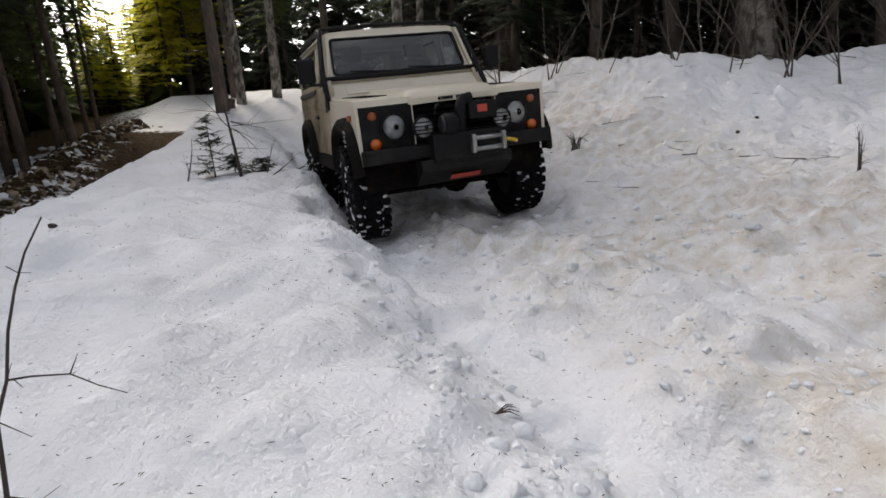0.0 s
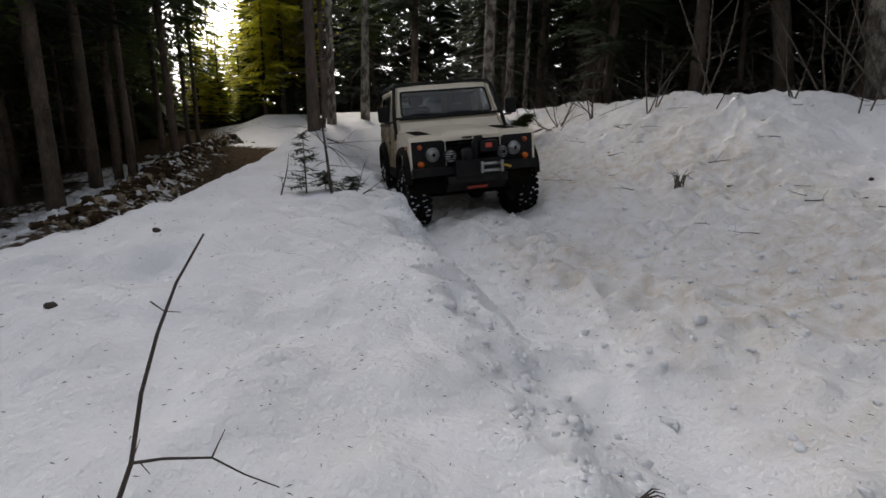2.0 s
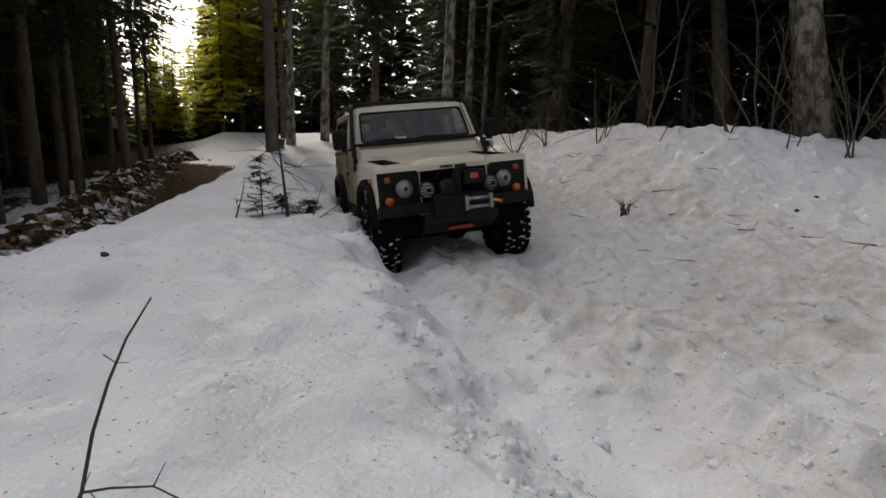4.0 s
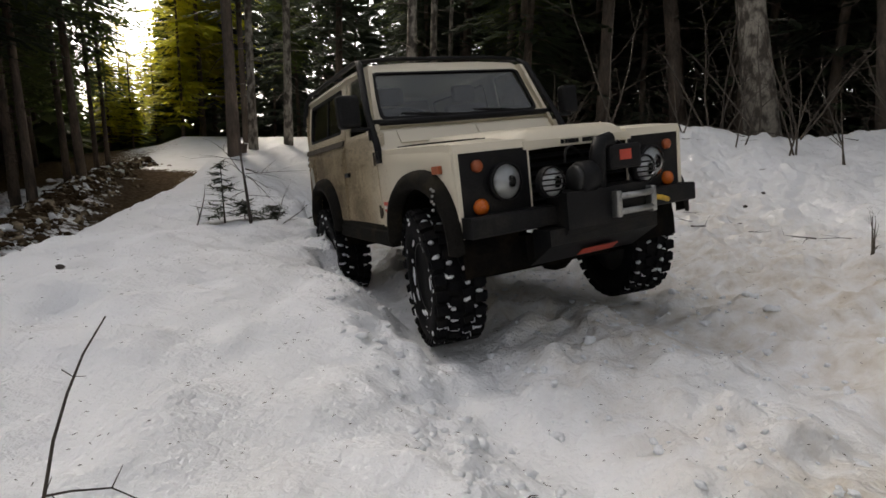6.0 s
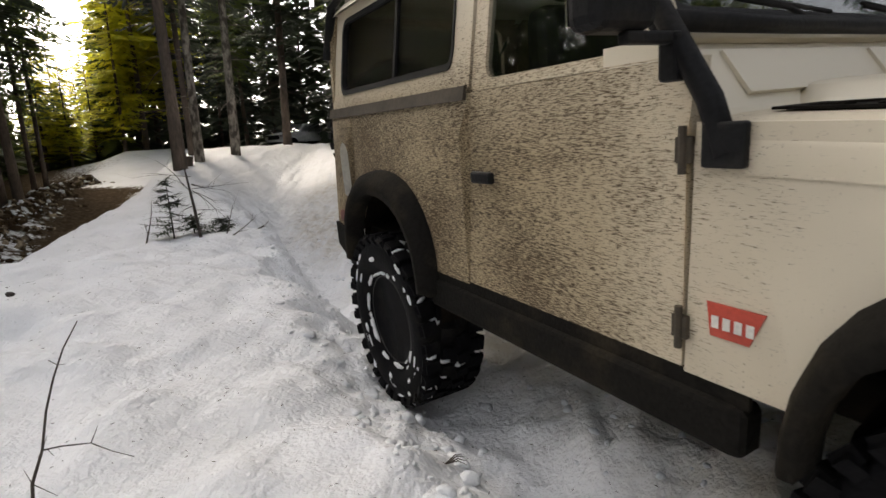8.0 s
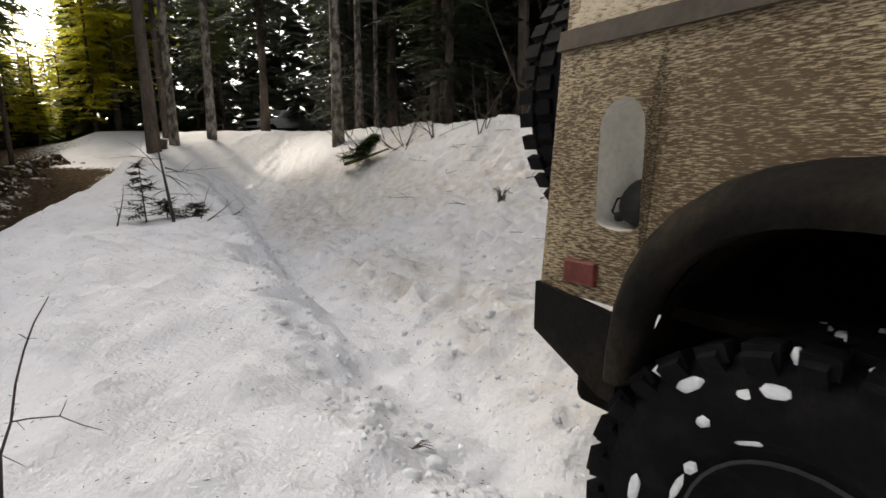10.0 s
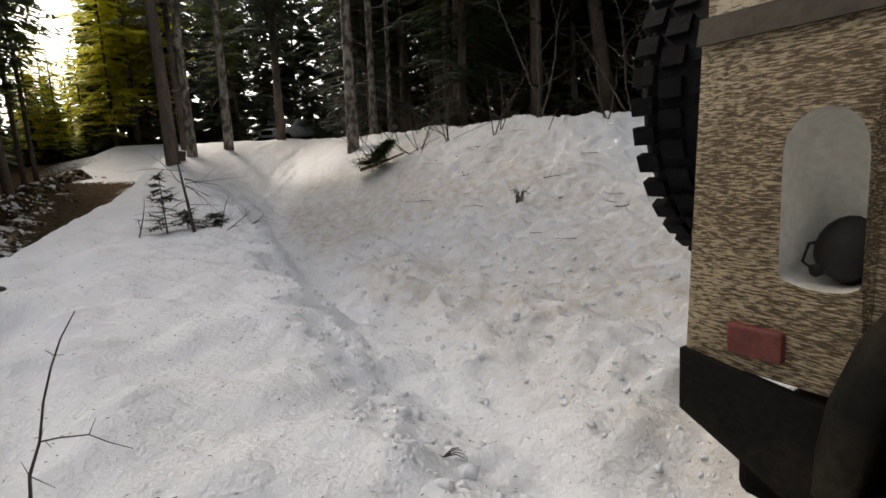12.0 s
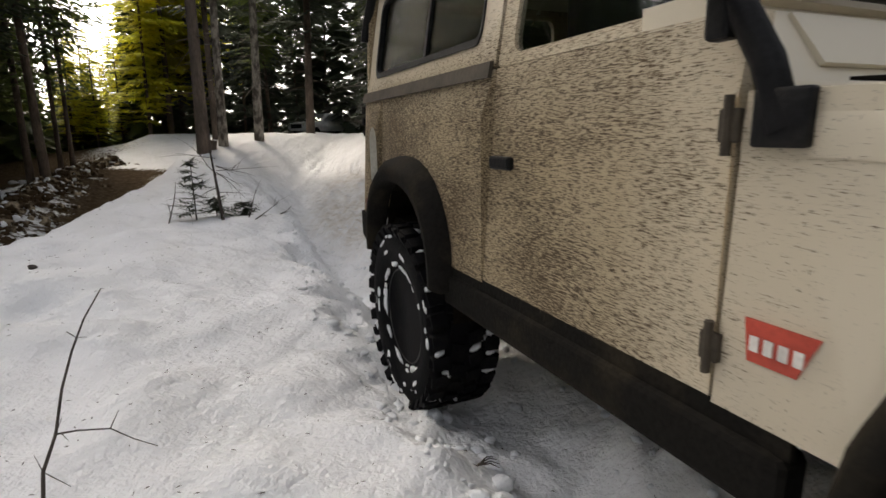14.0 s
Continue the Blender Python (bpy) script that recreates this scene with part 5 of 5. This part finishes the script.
def sprays(bm, rng, base, up, height, reach, count, width=0.055):
    """Short needle sprays round a stem."""
    base, up = Vector(base), Vector(up).normalized()
    for k in range(count):
        u = rng.random() ** 0.8
        a = rng.uniform(0, 2 * math.pi)
        o = Vector((math.cos(a), math.sin(a), rng.uniform(-0.35, 0.25)))
        ln = reach * (1.05 - u) * rng.uniform(0.5, 1.0) + 0.03
        p = base + up * height * u
        for s in range(5):
            q = p + o * ln * (s + 0.5) / 5
            for sg in (-1, 1):
                e = (o + sg * o.cross(Vector((0, 0, 1))) * 0.9 + Vector((0, 0, rng.uniform(-0.3, 0.3)))).normalized()
                w = e.cross(Vector((0, 0, 1))).normalized() * width * 0.35
                t = q + e * width * rng.uniform(1.5, 3.2)
                bm.faces.new([bm.verts.new(v) for v in (q + w, t, q - w)])


def twig_by_camera():
    bm = bmesh.new()
    g = ground(-0.63, 0.80)
    tube(bm, [(-0.63, 0.80, g - 0.05), (-0.625, 0.79, 0.45), (-0.61, 0.795, 0.72), (-0.598, 0.800, 0.832), (-0.581, 0.812, 0.884), (-0.569, 0.820, 0.949), (-0.554, 0.830, 1.003), (-0.538, 0.840, 1.047), (-0.516, 0.853, 1.089)],
         [0.005, 0.0042, 0.0034, 0.0027, 0.0022, 0.0019, 0.0016, 0.0013, 0.0009], 7)
    stem = part("bare_twig", bm, TWIG, None, "", True)
    tagged(stem, "thin bare dark twig standing out of the snow bank", "twig")
    for pts, r in (([(-0.581, 0.812, 0.884), (-0.560, 0.826, 0.881), (-0.525, 0.847, 0.871), (-0.501, 0.861, 0.845), (-0.473, 0.876, 0.822)], 0.0024),
                   ([(-0.525, 0.847, 0.871), (-0.513, 0.854, 0.898)], 0.0015), ([(-0.556, 0.828, 1.033), (-0.548, 0.834, 1.022), (-0.537, 0.840, 1.020)], 0.0011),
                   ([(-0.598, 0.800, 0.832), (-0.574, 0.817, 0.796)], 0.0014), ([(-0.598, 0.800, 0.832), (-0.603, 0.795, 0.862)], 0.0012),
                   ([(-0.581, 0.812, 0.884), (-0.574, 0.818, 0.905)], 0.0012), ([(-0.575, 0.816, 0.882), (-0.570, 0.82, 0.868)], 0.001),
                   ([(-0.61, 0.795, 0.72), (-0.58, 0.81, 0.70), (-0.555, 0.82, 0.715)], 0.0016), ([(-0.62, 0.79, 0.60), (-0.65, 0.79, 0.64)], 0.0015)):
        bm = bmesh.new()
        tube(bm, pts, [0.7 * r * (1 - 0.6 * i / (len(pts) - 1)) for i in range(len(pts))], 6)
        part("side_shoot", bm, TWIG, stem, "", True)


def saplings():
    rng = random.Random(21)
    # a dark leaning stick with hanging side twigs
    g = ground(-2.29, 6.54)
    bm = bmesh.new()
    tube(bm, [(-2.27, 6.54, g - 0.1), (-2.31, 6.53, g + 0.35), (-2.36, 6.52, g + 0.83)], [0.022, 0.018, 0.009], 7)
    st = part("dead_sapling", bm, TWIG, None, "", True)
    tagged(st, "dark broken sapling leaning out of the snow", "sapling")
    for k in range(9):
        bm = bmesh.new()
        z = g + rng.uniform(0.25, 0.75)
        branchy(bm, rng, (-2.31, 6.53, z), (rng.uniform(-0.4, 1.0), rng.uniform(-0.6, 0.3), rng.uniform(-0.2, 0.3)), rng.uniform(0.3, 0.7), 0.006, 1, 0.06)
        part("side_branch", bm, TWIG, st)
    # little fir beside it
    for x, y, h, r, cnt, lab in ((-2.66, 6.73, 0.72, 0.34, 52, "small dark fir half buried in snow"), (-2.22, 7.2, 0.16, 0.20, 28, "tuft of fir tips poking from the snow"),
                                 (-2.45, 6.85, 0.22, 0.33, 28, "low fir bough pressed into the snow")):
        g = ground(x, y)
        bm = bmesh.new()
        tube(bm, [(x, y, g - 0.1), (x - 0.02, y, g + h)], [0.012, 0.004], 6)
        stem = part("fir_seedling", bm, TWIG)
        tagged(stem, lab, "fir seedling")
        bm = bmesh.new()
        sprays(bm, rng, (x, y, g + 0.02), (-0.05, 0, 1), h, r, cnt)
        tagged(part("needles", bm, NEEDLE_DARK, stem), kind="stuff")
    for (x, y), tip, lab in (((-2.83, 6.33), (0.10, 0.02, 0.40), "single bent stick in the snow bank"), ((-1.73, 6.92), (0.13, 0.0, 0.10), "short forked stick in the snow"),
                             ((-2.05, 6.75), (0.1, 0.05, 0.3), "dry grey twig in the snow"), ((-1.95, 6.6), (0.25, 0.0, 0.22), "spreading dry twig in the snow")):
        g = ground(x, y)
        bm = bmesh.new()
        branchy(bm, rng, (x, y, g - 0.03), tip, Vector(tip).length * 1.25, 0.011, 2)
        tagged(part("stick", bm, TWIG), lab, "stick")
    # dry grass tuft on the slope
    x, y = 1.92, 7.29
    bm = bmesh.new()
    for k in range(26):
        a = rng.uniform(-0.9, 0.9)
        tube(bm, [(x + rng.uniform(-0.06, 0.06), y, ground(x, y) - 0.02), (x + 0.10 * math.sin(a), y + rng.uniform(-0.08, 0.02), ground(x, y) + 0.16), (x + 0.22 * math.sin(a), y - 0.05, ground(x, y) + rng.uniform(0.10, 0.24))], [0.005, 0.004, 0.002], 3, False)
    tagged(part("dead_tuft", bm, GREY_TWIG), "dead grey tuft of stems in the snow", "dry tuft")
    # fallen green bough and sprig
    x, y = 0.0, 11.3
    g = ground(x, y)
    bm = bmesh.new()
    tube(bm, [(x - 0.45, y, g - 0.02), (x, y, g + 0.12), (x + 0.5, y + 0.1, g + 0.3)], [0.035, 0.03, 0.015], 7)
    st = part("fallen_bough", bm, BARK)
    tagged(st, "dark green conifer bough lying on the snow", "fallen branch")
    bm = bmesh.new()
    sprays(bm, rng, (x - 0.3, y, g + 0.05), (0.6, 0.05, 0.6), 0.75, 0.45, 300, 0.07)
    tagged(part("needles", bm, NEEDLE, st), kind="stuff")
    x, y = 0.17, 1.83
    g = ground(x, y)
    bm = bmesh.new()
    for a in (-0.3, 0.0, 0.35, 0.6, 2.9):
        tube(bm, [(x, y, g + 0.005), (x + 0.05 * math.cos(a), y + 0.05 * math.sin(a), g + 0.022), (x + 0.085 * math.cos(a), y + 0.085 * math.sin(a), g + 0.008)], [0.003, 0.0025, 0.0012], 4, False)
    tagged(part("needle_sprig", bm, TWIG), "small dark needle sprig lying on the snow", "sprig")
    for x, y in ((-2.36, 2.58), (3.9, 6.95), (4.4, 7.4), (-2.75, 3.95)):
        bm = bmesh.new()
        bmesh.ops.create_icosphere(bm, subdivisions=2, radius=1.0, matrix=Matrix.Translation((x, y, ground(x, y) + 0.012)) @ Matrix.Diagonal((0.032, 0.024, 0.02, 1)))
        for v in bm.verts:
            v.co += Vector((rng.uniform(-1, 1), rng.uniform(-1, 1), rng.uniform(-1, 1))) * 0.003
        tagged(part("fir_cone", bm, TWIG), "dark fir cone lying on the snow", "cone")


def slope_twigs():
    """Dead sticks strewn over the far slope, and bare shrubs along its crest."""
    rng = random.Random(8)
    n = 0
    while n < 46:
        x, y = rng.uniform(-1.5, 6.5), rng.uniform(4.6, 10.6)
        if x < rut_x(y) + 2.6 or math.hypot(x, y) > 10.8:
            continue
        n += 1
        g = ground(x, y)
        a = rng.uniform(-0.5, 0.5) + (math.pi if rng.random() < 0.5 else 0)
        bm = bmesh.new()
        branchy(bm, rng, (x, y, g + 0.012), (math.cos(a), math.sin(a) * 0.6, 0.05), rng.uniform(0.15, 0.55), rng.uniform(0.004, 0.010), 1, 0.015)
        tagged(part("dead_stick", bm, TWIG if rng.random() < 0.5 else GREY_TWIG), "dead stick lying on the snowy slope", "stick", "sticks on the slope")
    for x, y, h in ((3.47, 4.43, 0.35), (2.9, 9.2, 0.6), (4.7, 8.6, 0.8), (5.25, 8.2, 1.5), (5.8, 7.8, 1.1), (3.9, 9.0, 1.0), (4.5, 9.2, 1.8), (5.6, 8.6, 1.6), (6.4, 7.6, 1.4), (2.2, 10.1, 1.2), (3.06, 9.86, 2.6), (1.4, 11.2, 1.2), (6.9, 8.0, 1.7), (4.9, 9.6, 2.2), (5.1, 8.9, 2.0), (0.9, 11.6, 0.9)):
        g = ground(x, y)
        bm = bmesh.new()
        for k in range(rng.choice((2, 3, 4)) if h > 0.5 else 2):
            branchy(bm, rng, (x + rng.uniform(-0.1, 0.1), y, g - 0.05), (rng.uniform(-0.7, 0.7), rng.uniform(-0.3, 0.3), 1.0), h * rng.uniform(0.8, 1.25), 0.010 + 0.004 * h, 2, 0.03)
        tagged(part("bare_shrub", bm, GREY_TWIG), "bare grey shrub with arching stems at the wood's edge", "shrub", "bare shrubs")


def debris():
    """Broken twigs and dead brush in the gloom along the crest, and a stump or two."""
    rng = random.Random(14)
    bm = bmesh.new()
    for k in range(150):
        ang = radians(rng.uniform(-52, 2))
        d = rng.uniform(11.2, 15)
        x, y = -d * math.sin(ang), d * math.cos(ang)
        branchy(bm, rng, (x, y, ground(x, y) - 0.05), (rng.uniform(-1, 1), rng.uniform(-0.4, 0.4), rng.uniform(0.15, 1.0)), rng.uniform(0.6, 2.0), rng.uniform(0.006, 0.014), 2, 0.03, 3)
    tagged(part("dead_brush", bm, GREY_TWIG), "tangle of dead brush under the trees", "brush", kind="stuff")
    for x, y, r, h in ((-4.95, 14.0, 0.11, 0.22),):
        bm = bmesh.new()
        g = ground(x, y)
        tube(bm, [(x, y, g - 0.2), (x, y, g + 0.05), (x + 0.02, y, g + h)], [r * 1.3, r * 1.05, r * 0.9], 11)
        for v in bm.verts:
            v.co += Vector((rng.uniform(-1, 1), rng.uniform(-1, 1), rng.uniform(-1, 1))) * r * 0.12
        tagged(part("stump", bm, BARK), "dark rotten stump in the snow", "stump")


def litter():
    """Fallen needles and bark crumbs on the snow."""
    rng = np.random.default_rng(4)
    m = 2400
    r, a = 0.7 + 9.5 * rng.uniform(0, 1, m) ** 1.25, rng.uniform(-1.05, 0.95, m)
    x, y = r * np.sin(a), r * np.cos(a)
    z = heights(x, y) + 0.004
    b, ln, w = rng.uniform(0, math.pi, m), rng.uniform(0.004, 0.012, m) * (1 + 0.10 * r), rng.uniform(0.0006, 0.0012, m) * (1 + 0.3 * r)
    d = np.stack([np.cos(b) * ln, np.sin(b) * ln, 0 * b], 1)
    s = np.stack([-np.sin(b) * w, np.cos(b) * w, 0 * b], 1)
    c = np.stack([x, y, z], 1)
    top = np.array([0, 0, 0.003])
    q = np.stack([c - d, c + s, c + d, c - s, c + top], 1).reshape(-1, 3)
    k = np.arange(m)[:, None] * 5
    f = np.concatenate([k + np.array([[0, 1, 4]]), k + np.array([[1, 2, 4]]), k + np.array([[2, 3, 4]]), k + np.array([[3, 0, 4]])])
    me = bpy.data.meshes.new("needle_litter")
    me.from_pydata(q.tolist(), [], f.tolist())
    me.materials.append(LITTER)
    tagged(new("needle_litter", me), "brown needles and bark crumbs strewn on the snow", "needle litter", kind="stuff")


def lumps(name, label, category, mat, spots, seed):
    """Angular lumps of broken snow or frozen mud."""
    rng = np.random.default_rng(seed)
    ico = bmesh.new()
    bmesh.ops.create_icosphere(ico, subdivisions=2, radius=1.0)
    base = np.array([v.co[:] for v in ico.verts])
    tri = np.array([[v.index for v in f.verts] for f in ico.faces])
    ico.free()
    verts, faces = [], []
    for i, (x, y, z, r) in enumerate(spots):
        k = rng.uniform(0.6, 1.3, 3) * r * (1, 1, 0.7)
        rough = 1 + 0.28 * np.sin(base @ rng.normal(0, 2.6, 3) + rng.uniform(0, 6))[:, None] + 0.15 * rng.normal(0, 1, (len(base), 1))
        t = rng.uniform(0, 6.28)
        rot = np.array([[math.cos(t), -math.sin(t), 0], [math.sin(t), math.cos(t), 0], [0, 0, 1]])
        verts.append((base * rough * k) @ rot.T + (x, y, z))
        faces.append(tri + i * len(base))
    me = bpy.data.meshes.new(name)
    me.from_pydata(np.concatenate(verts).tolist(), [], np.concatenate(faces).tolist())
    me.materials.append(mat)
    for p in me.polygons:
        p.use_smooth = True
    tagged(new(name, me), label, category, kind="stuff")


def broken_snow():
    rng = np.random.default_rng(9)
    spots = []
    for k in range(1100):
        y = 0.9 + 8.6 * rng.uniform(0, 1) ** 1.4
        brink = k % 3 == 0
        x = rut_x(y) + (rng.normal(-0.22, 0.15) if brink else rng.uniform(0.3, 2.6))
        r = float(np.clip(rng.lognormal(-4.15 if brink else -4.3, 0.5), 0.006, 0.030 if brink else 0.03))
        spots.append((x, y, ground(x, y) + 0.15 * r, r))
    lumps("snow_chunks", "loose chunks of broken snow along the wheel track", "snow chunks", PACKED, spots, 10)
    spots = []
    for k in range(2600):
        y = rng.uniform(8, 28)
        left = rng.random() < 0.8
        if not left and y < 17:
            continue
        x = float(road_x(np.array(y))) + (rng.normal(-2.2, 0.5) if left else rng.normal(2.1, 0.35))
        r = float(np.clip(rng.lognormal(-2.75, 0.45), 0.03, 0.15))
        spots.append((x, y, ground(x, y) + 0.2 * r, r))
    lumps("road_rubble", "ploughed-up rubble of mud and dirty snow beside the road", "rubble", RUBBLE, spots, 11)
    spots = []
    for k in range(700):
        y = rng.uniform(8, 28)
        x = float(road_x(np.array(y))) + rng.normal(-2.9, 0.8)
        r = float(np.clip(rng.lognormal(-2.6, 0.45), 0.04, 0.18))
        spots.append((x, y, ground(x, y) + 0.1 * r, r))
    lumps("ploughed_snow", "clean snow lumps on the road bank", "snow lumps", PACKED, spots, 12)


def pickup():
    root = new("pickup_truck")
    tagged(root, "silver-grey pickup parked far back among the trees", "pickup")
    bm = bmesh.new()
    side_line = [(2.6, 0.55), (2.65, 0.95), (2.3, 1.08), (1.25, 1.16), (0.65, 1.72), (-0.75, 1.75), (-1.0, 1.18), (-2.6, 1.18), (-2.65, 0.6)]
    prism(bm, side_line, -0.88, 0.88)
    bmesh.ops.bevel(bm, geom=bm.edges[:], offset=0.05, segments=2, affect="EDGES")
    part("body", bm, PICKUP, root, "", True)
    bm = bmesh.new()
    prism(bm, [(1.22, 1.20), (0.67, 1.66), (0.70, 1.70), (1.27, 1.22)], -0.76, 0.76)
    part("windscreen", bm, CLEAR, root)
    for s in (-1, 1):
        bm = bmesh.new()
        prism(bm, [(1.0, 1.2), (0.6, 1.62), (-0.68, 1.65), (-0.85, 1.2)], s * 0.875, s * 0.89)
        part("side_glass", bm, CLEAR, root)
        bm = bmesh.new()
        box(bm, (2.60, s * 0.68 - 0.15, 0.82), (2.67, s * 0.68 + 0.15, 0.97), 0.02)
        part("headlight", bm, CHROME, root)
        for x in (1.75, -1.7):
            bm = bmesh.new()
            lathe(bm, [(0.2, -0.1), (0.38, -0.12), (0.4, 0.0), (0.38, 0.12), (0.2, 0.1)], 22, (x, s * 0.8, 0.40))
            part("wheel", bm, RUBBER, root, "black wheel", True)
    bm = bmesh.new()
    box(bm, (2.62, -0.5, 0.68), (2.69, 0.5, 0.95), 0.02)
    part("grille", bm, BLACK, root)
    x, y = -5.7, 38.5
    root.matrix_basis = pose(x, y, ground(x, y) - 0.05, 0, 0, -127)


twig_by_camera()
saplings()
slope_twigs()
debris()
litter()
broken_snow()
pickup()


# ---- what moves ----
def motions():
    rows = [(t, pose(x, y, z, rx, ry, rz)) for t, x, y, z, rx, ry, rz in DRIVE]
    walk(CAR, rows)
    # the wheels roll with the way covered; the front pair is steered a little
    ts = [r[0] for r in DRIVE]
    way = [0.0]
    for a, b in zip(DRIVE, DRIVE[1:]):
        h = radians((a[6] + b[6]) / 2)
        way.append(way[-1] + (b[1] - a[1]) * math.cos(h) + (b[2] - a[2]) * math.sin(h))
    steps = [0.1 * k for k in range(141)]
    for w, (x, y) in zip(WHEELS, ((0.0, -TRACK), (0.0, TRACK), (-WHEELBASE, -TRACK), (-WHEELBASE, TRACK))):
        out = []
        for t in steps:
            steer = 0.0 if x else float(np.interp(t, [0, 1.5, 3.5, 5.8, 6.5, 7.2, 9.5, 14], [-4, 4, 2, -10, -14, -10, -5, 0]))
            spin = float(np.interp(t, ts, way)) / R_TYRE
            out.append((t, Matrix.Translation((x, y, R_TYRE if not x else R_TYRE - 0.055)) @ Matrix.Rotation(radians(steer), 4, "Z") @ Matrix.Rotation(spin, 4, "Y")))
        walk(w, out)


motions()
